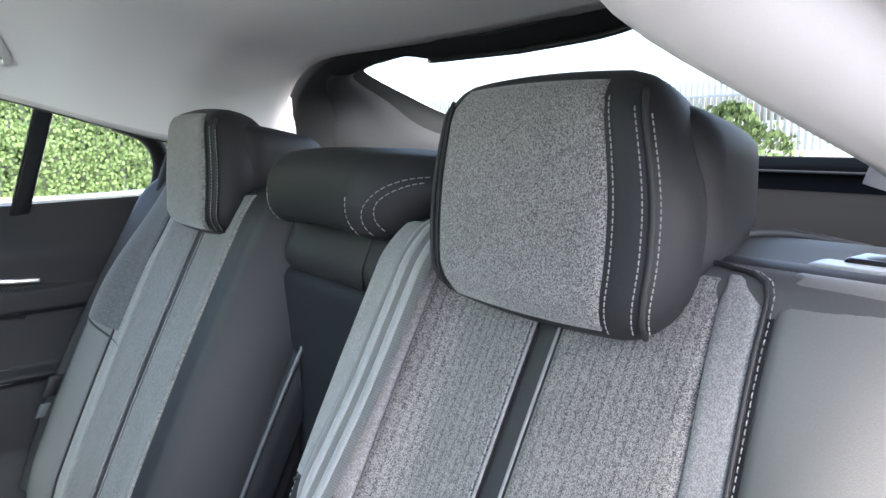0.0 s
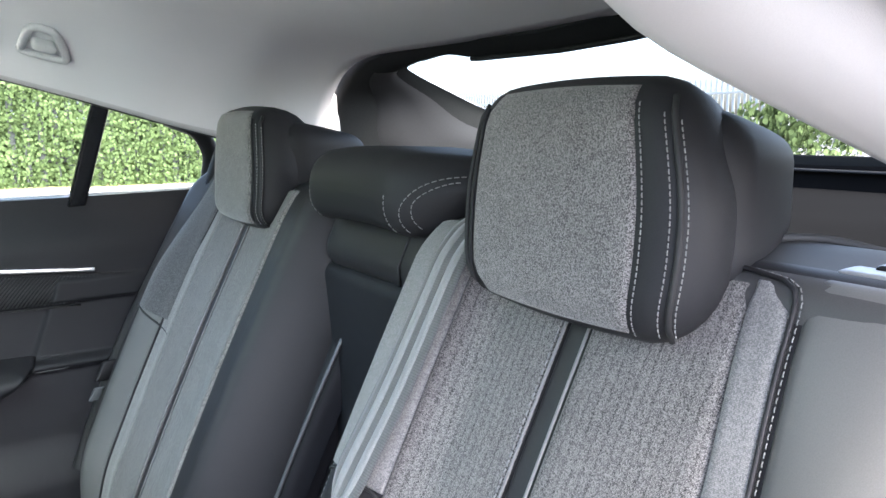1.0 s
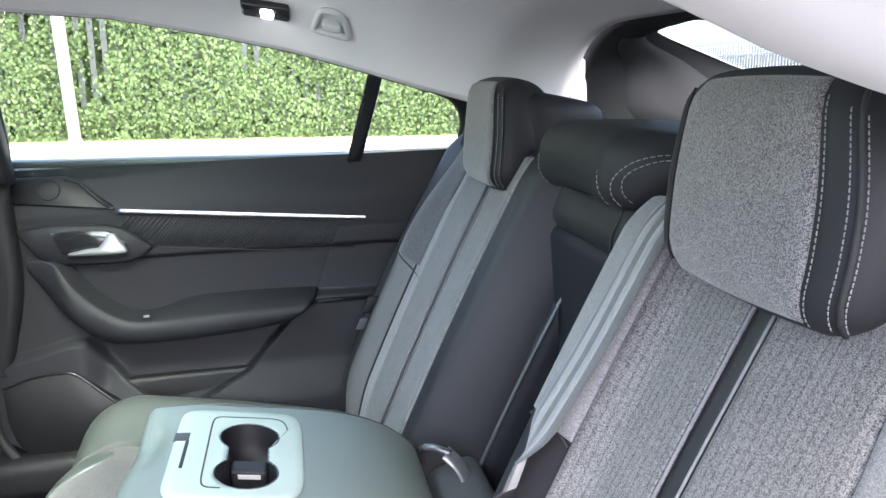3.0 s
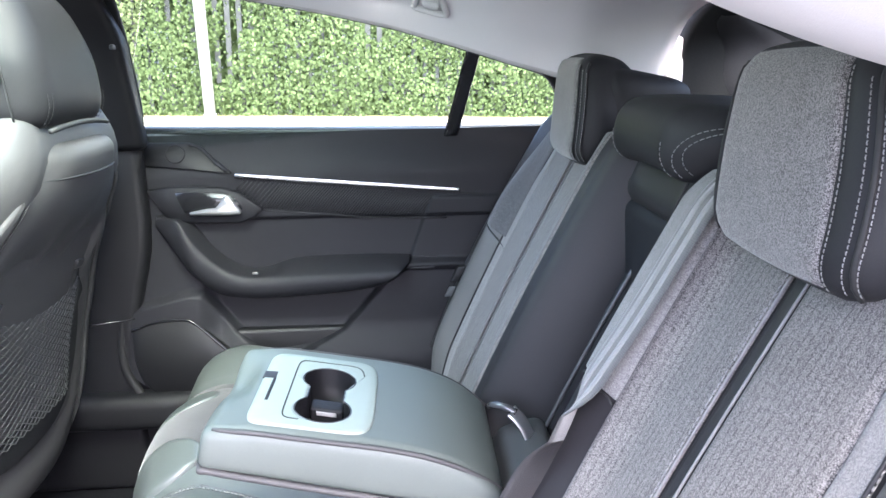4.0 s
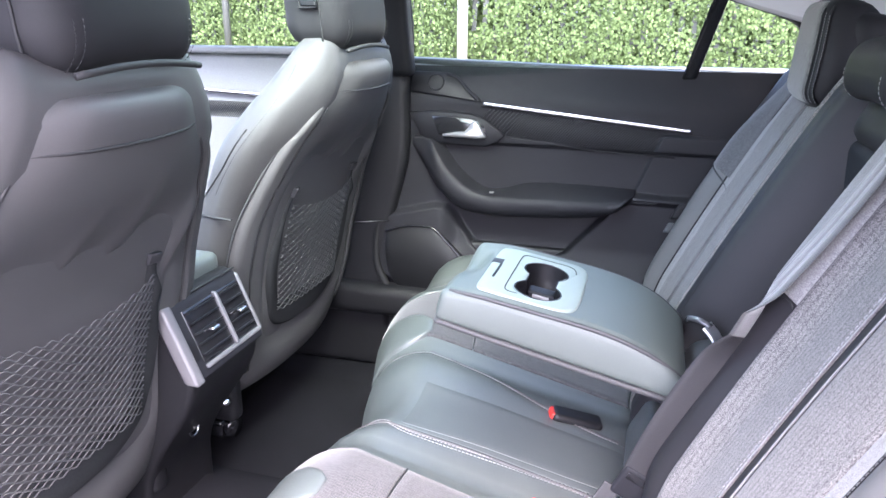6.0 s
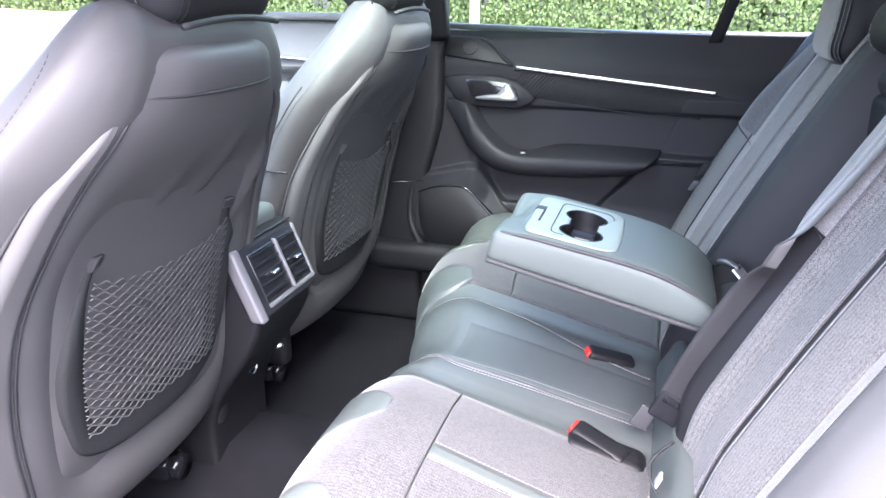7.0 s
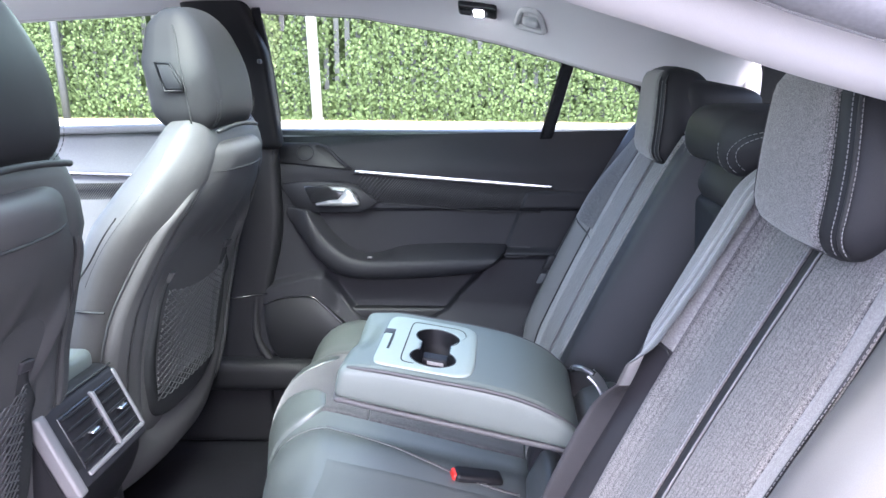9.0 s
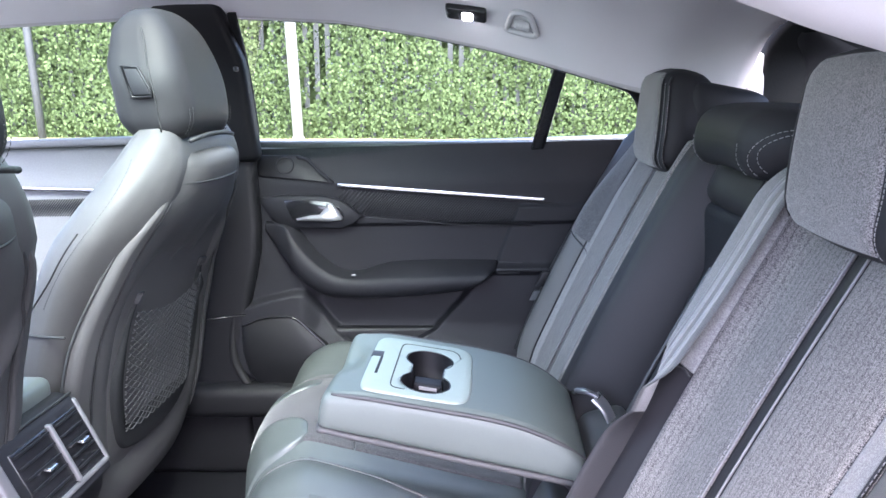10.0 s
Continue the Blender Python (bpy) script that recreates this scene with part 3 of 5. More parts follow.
def make_tailgate():
    t = thing("tailgate", "black trimmed tailgate frame with sloping rear window", "tailgate")
    inner = [(0.315, 0.0, 1.222), (0.312, 0.10, 1.224), (0.308, 0.183, 1.226), (0.290, 0.215, 1.232), (0.296, 0.29, 1.230), (0.304, 0.35, 1.228), (0.331, 0.42, 1.219), (0.466, 0.50, 1.184), (0.63, 0.56, 1.139), (0.85, 0.58, 1.09), (1.06, 0.575, 1.055), (1.09, 0.50, 1.050), (1.10, 0.0, 1.050)]
    outer = [(0.272, 0.0, 1.240), (0.268, 0.10, 1.243), (0.264, 0.20, 1.246), (0.258, 0.28, 1.246), (0.252, 0.35, 1.242), (0.246, 0.405, 1.232), (0.240, 0.455, 1.205), (0.236, 0.49, 1.165), (0.225, 0.50, 1.05), (0.50, 0.58, 0.99), (0.90, 0.60, 0.97), (1.12, 0.59, 0.97), (1.13, 0.0, 0.99)]

    def loop(pts):
        half = [(p.x, p.y, p.z) for p in curve_pts(pts, 6)]
        return [Vector((x, CY + y, z)) for x, y, z in half] + [Vector((x, CY - y * 1.06, z + 0.035 * smooth(0.1, 0.4, y) * smooth(0.8, 0.5, x))) for x, y, z in half[-2:0:-1]]
    gi, go = loop(inner), loop(outer)
    n = len(gi)
    half = (n // 2) + 1
    mid_p = Vector((0.7, CY, 1.0))

    def at(i, q):
        p = gi[i % n].lerp(go[i % n], q)
        return p + (mid_p - p).normalized() * 0.010 * math.sin(math.pi * min(1, q))
    bm = bmesh.new()
    rings = [[bm.verts.new(gi[i] + Vector((0.01, 0, 0.003 if gi[i].z > 1.1 else -0.012))) for i in range(n)]] + [[bm.verts.new(at(i, q)) for i in range(n)] for q in (0.0, 0.05, 0.2, 0.4, 0.6, 0.8, 0.95, 1.0)]
    rings.append([bm.verts.new(go[i] + Vector((0.02, 0.12 * (1 if go[i].y > CY else -1) * min(1, abs(go[i].y - CY) / 0.4), 0.05 if go[i].z > 1.1 else -0.03))) for i in range(n)])
    rings.append([bm.verts.new(gi[i] + Vector((0.006, 0, 0.008 if gi[i].z > 1.1 else -0.03))) for i in range(n)])
    for a, b in zip(rings, rings[1:]):
        for i in range(n):
            bm.faces.new((a[i], a[(i + 1) % n], b[(i + 1) % n], b[i]))
    part("frame", bm, HATCHGREY, t)
    bm = bmesh.new()
    c = bm.verts.new((0.75, CY, 1.165))
    vs = [bm.verts.new(gi[i] + Vector((0.005, 0, 0.012))) for i in range(n)]
    for i in range(n):
        bm.faces.new((vs[i], vs[(i + 1) % n], c))
    part("pane", bm, REARGLASS, t)
    for first in (33, n - 54):
        bm = bmesh.new()
        rows = [[bm.verts.new(at(i, q) + (mid_p - at(i, q)).normalized() * (0.004 if 0.1 < q < 0.7 else -0.004)) for q in (0.07, 0.1, 0.25, 0.4, 0.55, 0.69, 0.72)] for i in range(first, first + 21)]
        for a, b in zip(rows, rows[1:]):
            for k in range(6):
                bm.faces.new((a[k], a[k + 1], b[k + 1], b[k]))
        part("side_panel", bm, RIBPLASTIC, t, "dark grey pillar panel")
    part("top_strip", tube([gi[i] + Vector((-0.002, 0, -0.002)) for i in list(range(n - 12, n)) + list(range(0, 13))], 0.004, 8), PLASTIC, t)


make_tailgate()
for sg in (-1, 1):
    tagged(part("trim", tube([Vector((x, CY + sg * y, z)) for x, y, z in curve_pts([(0.225, 0.515, 1.185), (0.222, 0.502, 1.150), (0.216, 0.485, 1.115), (0.21, 0.475, 1.08)], 5)], 0.017, 10), LINER), "pale cloth end of the rear pillar trim", "trim", kind="structure")

# roof lamp and grab handle over the far rear door
rl = thing("reading_lamp", "small black roof lamp with one lit white bulb", "lamp")


def roof(u, v, d):
    """On the headliner's far flank: u along the car, v up the flank, d into the car."""
    x = -0.265 + u
    p, q = liner(x, 0.885), liner(x, 0.905)
    down = (q - p).normalized()
    n = Vector((0, down.z, -down.y)).normalized()
    return p - down * v + n * d


part("housing", rbox((0.078, 0.034, 0.02), 0.007, (4, 3, 1), roof, (-0.052, 0.0, 0.004)), GLOSS, rl)
part("bulb", rbox((0.020, 0.020, 0.008), 0.0039, (3, 3, 1), roof, (-0.050, 0.0, 0.014)), LIT, rl, "lit round lamp")
gh = thing("grab_handle", "pale grey folding grab handle with coat hook on the headliner", "handle")
outl = [(0.028, -0.024), (0.074, -0.024), (0.078, -0.012), (0.066, 0.022), (0.056, 0.028), (0.044, 0.028), (0.034, 0.02), (0.026, -0.014)]
part("bracket", tube([roof(u, v, 0.006) for u, v in [Vector(p) for p in curve_pts([outl[-1]] + outl, 4)]], 0.006, 8), GRIP, gh)
part("back_plate", poly_prism([(u * 0.9 + 0.005, v * 0.85) for u, v in outl], roof, 0.0, 0.004, 0.001), GRIP, gh)
part("coat_hook", rbox((0.03, 0.016, 0.018), 0.006, (3, 3, 2), roof, (0.052, 0.0, 0.010)), GRIP, gh)

# ---- far side doors ----


def dp(u, v, d):
    """On the far doors: u along the car, v height, d towards the seats."""
    y = 0.703 - 0.05 * (max(-0.9, u) + 0.4) + 0.03 * smooth(0.93, 1.03, v) - 0.012 * smooth(0.85, 0.5, v)
    return Vector((u, y - d, v))


def strip_z(u):
    return 0.9405 - 0.090 * (u + 0.625)


LIP_TOP = [(-0.800, 0.853), (-0.768, 0.852), (-0.745, 0.846), (-0.722, 0.815), (-0.696, 0.782), (-0.657, 0.748), (-0.623, 0.733), (-0.577, 0.729), (-0.485, 0.732), (-0.382, 0.735), (-0.300, 0.738), (-0.268, 0.745)]
LIP_LOW = [(-0.803, 0.838), (-0.774, 0.795), (-0.750, 0.764), (-0.728, 0.737), (-0.688, 0.701), (-0.648, 0.687), (-0.610, 0.683), (-0.566, 0.682), (-0.460, 0.687), (-0.370, 0.696), (-0.318, 0.707), (-0.275, 0.735)]
POCKET = [(-0.80, 0.862), (-0.765, 0.858), (-0.735, 0.846), (-0.712, 0.820), (-0.688, 0.788), (-0.650, 0.755), (-0.610, 0.738), (-0.567, 0.742), (-0.512, 0.758), (-0.434, 0.762), (-0.344, 0.762), (-0.262, 0.760)]


def door_relief(u, v):
    """The trim's main planes: a shallow field under the insert, a scoop under the armrest, a proud rear corner."""
    low = table(LIP_LOW, u) if u > -0.80 else 0.84
    d = -0.010 * smooth(0.850, 0.842, v) * smooth(low, low + 0.02, v) * smooth(-0.765, -0.745, u)
    d -= 0.026 * smooth(low + 0.01, low - 0.01, v) * smooth(0.53, 0.62, v) * smooth(-0.73, -0.68, u)
    edge = -0.318 - 0.92 * (0.700 - v) if v > 0.60 else -0.41 - 1.9 * (0.60 - v)
    d += 0.026 * smooth(edge - 0.010, edge + 0.004, u) * smooth(low + 0.02, low - 0.005, v)
    side = -0.262 + 0.38 * (v - 0.765)
    d += 0.006 * smooth(side - 0.004, side + 0.004, u) * smooth(0.735, 0.75, v) * smooth(0.890, 0.880, v)
    ridge = table([(-0.93, 0.645), (-0.894, 0.655), (-0.742, 0.693), (-0.716, 0.690), (-0.652, 0.606), (-0.598, 0.558), (-0.52, 0.48)], u)
    d += 0.026 * smooth(ridge + 0.004, ridge - 0.010, v) * smooth(-0.50, -0.56, u)
    return d


def armrest_lip():
    """The door's armrest: a swelling lip swept along its two edges, with a shelf behind it."""
    tops, lows, backs = [curve_pts([Vector(p) for p in rows], 8) for rows in (LIP_TOP, LIP_LOW, POCKET)]
    bm = bmesh.new()
    rows = []
    n = len(tops) - 1
    for i, (t, l, b) in enumerate(zip(tops, lows, backs)):
        q = i / n
        out = 0.008 + 0.040 * smooth(0.0, 0.30, q) * smooth(1.02, 0.93, q)
        ring = [(b, 0.0, -0.012), (b.lerp(t, 0.35), 0.0, out * 0.35), (b.lerp(t, 0.75), 0.0, out * 0.74), (t, 0.0015, out * 0.95), (t, -0.002, out * 1.04), (t.lerp(l, 0.25), 0.0, out * 1.12), (t.lerp(l, 0.55), 0.0, out * 1.10), (t.lerp(l, 0.85), 0.0, out * 0.90), (l, 0.0, out * 0.66), (l, -0.004, out * 0.40), (l, -0.004, -0.03)]
        rows.append([bm.verts.new(dp(p.x, p.y + dv, d)) for p, dv, d in ring])
    for a, b in zip(rows, rows[1:]):
        for k in range(len(a) - 1):
            bm.faces.new((a[k], a[k + 1], b[k + 1], b[k]))
    bm.faces.new(rows[0])
    bm.faces.new(rows[-1])
    return bm


def make_rear_door():
    door = thing("rear_door", "shut black rear door with chrome strip and armrest", "car door", "far doors")
    bm = bmesh.new()
    us = [-0.842 + 0.90 * i / 260 for i in range(261)]
    vs = [0.42 + 0.603 * i / 200 for i in range(201)]

    grid = []
    for v in vs:
        shift = -0.055 * smooth(0.85, 0.55, v) + 0.12 * smooth(0.52, 0.42, v)
        grid.append([bm.verts.new(dp(u + shift * smooth(-0.55, -0.84, u), v, door_relief(u + shift * smooth(-0.55, -0.84, u), v) - 0.02 * smooth(0.012, 0.0, u + 0.842))) for u in us])
    for a, b in zip(grid, grid[1:]):
        for i in range(len(us) - 1):
            bm.faces.new((a[i], a[i + 1], b[i + 1], b[i]))
    part("door_panel", bm, SOFT, door)
    part("armrest", armrest_lip(), SOFT, door, "soft black door armrest")
    for z0, z1, u0 in ((0.757, 0.754, -0.262), (0.733, 0.734, -0.268)):
        part("trim_seam", tube([dp(u0 + 0.053 * i / 6, z0 + (z1 - z0) * i / 6, door_relief(u0 + 0.053 * i / 6, z0) + 0.0015) for i in range(7)], 0.0014, 6), RIBPLASTIC, door)
    part("outer_skin", rbox((0.96, 0.62, 0.03), 0.01, (4, 4, 1), lambda u, v, d: Vector((u, 0.80 + d - 0.03 * smooth(0.8, 1.03, v), v)), (-0.40, 0.72, 0)), BODYPAINT, door)
    part("window_sill", rbox((0.92, 0.016, 0.05), 0.007, (30, 2, 2), lambda u, v, d: dp(u, 1.017 + v - 0.028 * (u + 0.4), d), (-0.385, 0.004, -0.028)), SILL, door)
    part("chrome_strip", rbox((0.468, 0.0085, 0.012), 0.003, (20, 1, 1), lambda u, v, d: dp(u, v + strip_z(u), d), (-0.391, 0, 0.004)), CHROME, door, "slim chrome strip")
    part("strip_groove", tube([dp(u, strip_z(u) - 0.0075, 0.001) for u in [-0.63 + 0.55 * i / 20 for i in range(21)]], 0.0014, 6), PLASTIC, door)
    # quarter bar of the window and its panes
    bar = part("window_bar", rbox((0.03, 0.27, 0.02), 0.005, (1, 8, 1), lambda u, v, d: Vector((u + 0.27 * (v - 1.024), 0.728 - 0.38 * (v - 1.0) - d, v)), (-0.167, 1.14, 0)), GLOSS, door)
    g = part("pane", rbox((0.66, 0.36, 0.004), 0.0015, (6, 6, 1), lambda u, v, d: Vector((u + 0.40 * (v - 1.024), 0.742 - 0.38 * (v - 1.0) + d, v)), (-0.52, 1.16, 0)), GLASS, door)
    g.visible_shadow = False
    g = part("pane", rbox((0.24, 0.22, 0.004), 0.0015, (4, 4, 1), lambda u, v, d: Vector((u + 0.40 * (v - 1.024), 0.742 - 0.38 * (v - 1.0) + d, v)), (-0.045, 1.11, 0)), GLASS, door)
    g.visible_shadow = False
    rnd = random.Random(3)
    bm = bmesh.new()
    for i in range(420):
        v = 1.30 - 0.16 * rnd.random() ** 1.6
        u = rnd.uniform(-0.84, -0.10)
        if v > table(RAIL, u) + 0.0:
            continue
        c = Vector((u + 0.40 * (v - 1.024), 0.7455 - 0.38 * (v - 1.0), v))
        r = rnd.uniform(0.0008, 0.0022)
        bmesh.ops.create_icosphere(bm, subdivisions=1, radius=r, matrix=Matrix.Translation(c))
    part("raindrops", bm, GRIP, g, "small raindrops on the glass")
    part("window_seal", tube([Vector((x, liner(x, 1).y + 0.045, liner(x, 1).z + 0.004)) for x in [-0.80 + 0.85 * i / 24 for i in range(25)]], 0.008, 8), SEAL, door)
    part("rear_window_corner", tube([Vector(p) for p in curve_pts([(-0.02, 0.665, 1.155), (0.03, 0.66, 1.13), (0.055, 0.68, 1.08), (0.045, 0.70, 1.01)], 5)], 0.016, 8), SEAL, door)
    # front upper corner: tweeter panel
    tw = part("tweeter_panel", poly_prism([(-0.835, 1.010), (-0.72, 1.008), (-0.695, 1.000), (-0.668, 0.975), (-0.635, 0.950), (-0.632, 0.944), (-0.80, 0.962), (-0.835, 0.965)], dp, -0.005, 0.008, 0.003), PLASTIC, door)
    part("grille", tube([dp(-0.748 + 0.02 * math.cos(a), 0.986 + 0.018 * math.sin(a), 0.009) for a in [2 * math.pi * i / 24 for i in range(24)]], 0.0016, 6, closed=True), SOFT, tw)
    part("ridge", tube([dp(u, v, 0.007) for u, v in curve_pts([(-0.72, 1.004), (-0.695, 0.996), (-0.668, 0.971), (-0.640, 0.948)], 4)], 0.004, 8), SOFT, tw)
    # ribbed insert under the strip
    bm = bmesh.new()

    def low_edge(u):
        return table([(-0.80, 0.938), (-0.64, 0.918), (-0.59, 0.878), (-0.575, 0.866), (-0.36, 0.846), (-0.185, 0.840)], u)
    u = -0.625
    while u < -0.19:
        hi, lo = strip_z(u) - 0.012, low_edge(u) + 0.003
        n = hi - lo
        if n > 0.004:
            tube([dp(u, lo, 0.0012), dp(u + 0.42 * n, lo + n / 2, 0.0015), dp(u + 0.84 * n, min(hi, strip_z(u + 0.84 * n) - 0.012), 0.0012)], 0.0014, 5, bm)
        u += 0.0060
    part("ribbed_insert", bm, RIBPLASTIC, door, "ribbed black insert")
    part("insert_edge", tube([dp(u, low_edge(u) - 0.002, -0.0008) for u in [-0.575 + 0.39 * i / 20 for i in range(21)]], 0.0016, 6), PLASTIC, door)
    # handle
    bez = part("handle_bezel", poly_prism([(-0.812, 0.913), (-0.751, 0.920), (-0.656, 0.916), (-0.622, 0.906), (-0.596, 0.888), (-0.571, 0.868), (-0.590, 0.850), (-0.618, 0.839), (-0.755, 0.842), (-0.780, 0.858)], dp, -0.005, 0.012, 0.005), SOFT, door)
    part("handle_cup", poly_prism([(-0.752, 0.908), (-0.70, 0.909), (-0.648, 0.904), (-0.622, 0.89), (-0.612, 0.870), (-0.625, 0.858), (-0.70, 0.857), (-0.735, 0.864)], dp, 0.006, 0.0135, 0.002), GLOSS, bez)
    lever = [(-0.723, 0.866), (-0.69, 0.8725), (-0.668, 0.874), (-0.655, 0.888), (-0.648, 0.899), (-0.637, 0.899), (-0.626, 0.884), (-0.615, 0.868), (-0.617, 0.861), (-0.64, 0.859), (-0.69, 0.860), (-0.721, 0.861)]
    part("handle", poly_prism(lever, dp, 0.012, 0.026, 0.005), SATIN, bez, "satin silver door handle")
    # speaker
    sp = part("speaker_grille", poly_prism([(u, v) for u, v in curve_pts([(-0.872, 0.615), (-0.82, 0.632), (-0.765, 0.637), (-0.735, 0.630), (-0.692, 0.590), (-0.652, 0.550), (-0.635, 0.47), (-0.70, 0.445), (-0.80, 0.45), (-0.855, 0.49), (-0.872, 0.55)], 4)], dp, 0.015, 0.031, 0.005), PLASTIC, door)
    part("grille_rim", tube([dp(u, v, 0.030) for u, v in curve_pts([(-0.87, 0.615), (-0.82, 0.632), (-0.765, 0.637), (-0.735, 0.630), (-0.692, 0.590), (-0.640, 0.538)], 5)], 0.0030, 8), GLOSS, sp)
    part("switch", rbox((0.012, 0.005, 0.006), 0.002, (1, 1, 1), lambda a, b, c: dp(a, b, c), (-0.592, 0.7385, 0.040)), SILVER, door, "small bright switch on the armrest")
    return door


make_rear_door()

# seal and B pillar between the far doors
bp = thing("door_pillar", "black trimmed pillar between the far doors", "pillar", kind="structure")
part("upper_trim", rbox((0.145, 0.34, 0.05), 0.018, (4, 12, 2), lambda u, v, d: Vector((u + 0.02 * (v - 1.03) - 0.03 * smooth(1.2, 1.33, v), 0.695 - 0.30 * max(0, v - 1.0) - d, v)), (-0.862, 1.17, 0)), PLASTIC, bp)
part("lower_trim", rbox((0.30, 0.80, 0.05), 0.02, (4, 14, 2), lambda u, v, d: Vector((u - 0.06 * smooth(0.85, 0.55, v), 0.715 - d, v)), (-0.96, 0.63, 0)), PLASTIC, bp)
part("trim_split", tube([Vector((-1.1, 0.664, 0.63)), Vector((-0.98, 0.664, 0.635)), Vector((-0.85, 0.664, 0.65))], 0.002, 6), GLOSS, bp)
part("door_seal", tube([Vector(p) for p in curve_pts([(-0.797, 0.60, 1.31), (-0.797, 0.655, 1.20), (-0.803, 0.70, 1.04), (-0.838, 0.70, 0.90), (-0.885, 0.70, 0.66), (-0.895, 0.69, 0.53), (-0.84, 0.68, 0.43)], 6)], 0.010, 8), SEAL, bp)
part("belt_slot", rbox((0.008, 0.022, 0.010), 0.003, (1, 2, 1), None, (-0.80, 0.61, 1.20)), DARKSTEEL, bp, "small belt guide")


def make_front_door():
    door = thing("front_door", "shut front door, paled for window light, with chrome strip and ribbed insert", "car door", "far doors")
    part("door_panel", rbox((0.94, 0.55, 0.06), 0.015, (20, 20, 1), lambda u, v, d: Vector((u, 0.70 + 0.05 * smooth(0.96, 1.05, v) - 0.02 * smooth(0.96, 0.9, v) - d, v)), (-1.53, 0.775, -0.03)), DOORLIT, door)
    part("window_sill", rbox((1.0, 0.018, 0.07), 0.008, (10, 1, 2), lambda u, v, d: Vector((u, 0.74 - d, v)), (-1.46, 1.052, -0.02)), DOORLIT, door)
    part("chrome_strip", rbox((0.8, 0.010, 0.012), 0.003, (10, 1, 1), lambda u, v, d: Vector((u, 0.682 - d, 0.952 - 0.05 * (u + 1.3) + v)), (-1.4, 0, 0)), CHROME, door, "slim chrome strip")
    bm = bmesh.new()
    for i in range(128):
        u = -1.75 + 0.0060 * i
        tube([Vector((u, 0.681, 0.928)), Vector((u - 0.018, 0.6795, 0.908)), Vector((u - 0.036, 0.681, 0.888))], 0.0018, 5, bm)
    part("ribbed_insert", bm, RIBPLASTIC, door, "ribbed black insert")
    g = part("pane", rbox((1.0, 0.34, 0.004), 0.0015, (4, 4, 1), lambda u, v, d: Vector((u, 0.762 - 0.40 * (v - 1.0) + d, v)), (-1.44, 1.18, 0)), GLASS, door)
    g.visible_shadow = False
    part("outer_skin", rbox((1.1, 0.62, 0.03), 0.01, (4, 4, 1), lambda u, v, d: Vector((u, 0.82 + d - 0.03 * smooth(0.8, 1.03, v), v)), (-1.45, 0.72, 0)), BODYPAINT, door)
    m = thing("door_mirror", "white door mirror housing outside the front window", "mirror")
    part("housing", rbox((0.07, 0.13, 0.085), 0.034, (5, 5, 5), lambda u, v, d: Vector((-1.745 + u - 0.15 * (v - 0.1), 0.99 + v, 1.115 + d * (1 - 0.8 * v))), (0, 0.02, 0)), BODYPAINT, m)
    part("mirror_glass", rbox((0.004, 0.10, 0.062), 0.0016, (1, 3, 3), lambda u, v, d: Vector((-1.709 + u - 0.15 * (v - 0.1), 0.99 + v, 1.115 + d * (1 - 0.8 * v))), (0, 0.02, 0)), CHROME, m, "mirror glass")
    part("stalk", rbox((0.05, 0.14, 0.03), 0.012, (2, 3, 2), None, (-1.745, 0.88, 1.06)), PLASTIC, m)


make_front_door()
# ---- rear seats ----
UP, OUT = Vector((0.4415, 0, 0.897)), Vector((-0.897, 0, 0.4415))


def back_fn(s, yc, fwd=0.0):
    """The front of a rear seat back: u outwards from the seat's middle, v up along it, d towards the knees."""
    def fn(u, v, d):
        b = 0.030 * smooth(0.14, 0.22, u) * smooth(0.62, 0.40, v) * smooth(-0.05, 0.1, v) - 0.035 * smooth(0.25, 0.36, u)
        b += 0.008 * math.sin(math.pi * min(1, max(0, v / 0.6))) - 0.012 * smooth(0.14, 0.02, v)
        b += (0.034 if s < 0 else 0.012) * smooth(-0.075, -0.150, u) * smooth(-0.06, 0.10, v) * smooth(0.66, 0.56, v) - 0.075 * smooth(-0.180, -0.232, u)
        return Vector((-0.213, yc + s * u, 0.50)) + UP * v + OUT * (d + b + fwd)
    return fn


def rest_fn(s, yc, fwd=0.0):
    """The front pad of a headrest: u outwards, v up, d towards the knees."""
    def fn(u, v, d):
        crown = 0.008 * (1 - (u / 0.12) ** 2)
        w = u * (1 - 0.15 * smooth(0.07, 0.165, v)) * (1 - 0.05 * smooth(0.06, 0.0, v)) * (1 + 0.28 * d / 0.08)
        wrap = 2.6 * max(0, abs(u) - 0.09) ** 1.5
        x = -0.006 - d + wrap + 0.10 * (v - 0.02) - crown * 0.5 - fwd
        z = 1.004 + v + crown * (1.2 * smooth(0.04, 0.12, v) - 0.6) + 0.25 * min(0, d) * smooth(0.05, 0.14, v)
        return Vector((x, yc + s * w, z))
    return fn


def line(u, v0, v1, n=24):
    return [(u, v0 + (v1 - v0) * i / n) for i in range(n + 1)]


def outer_edge(v):
    """Where the cloth of a seat back ends on its outer side."""
    return 0.144 + 0.020 * smooth(0.6, 0.4, v)


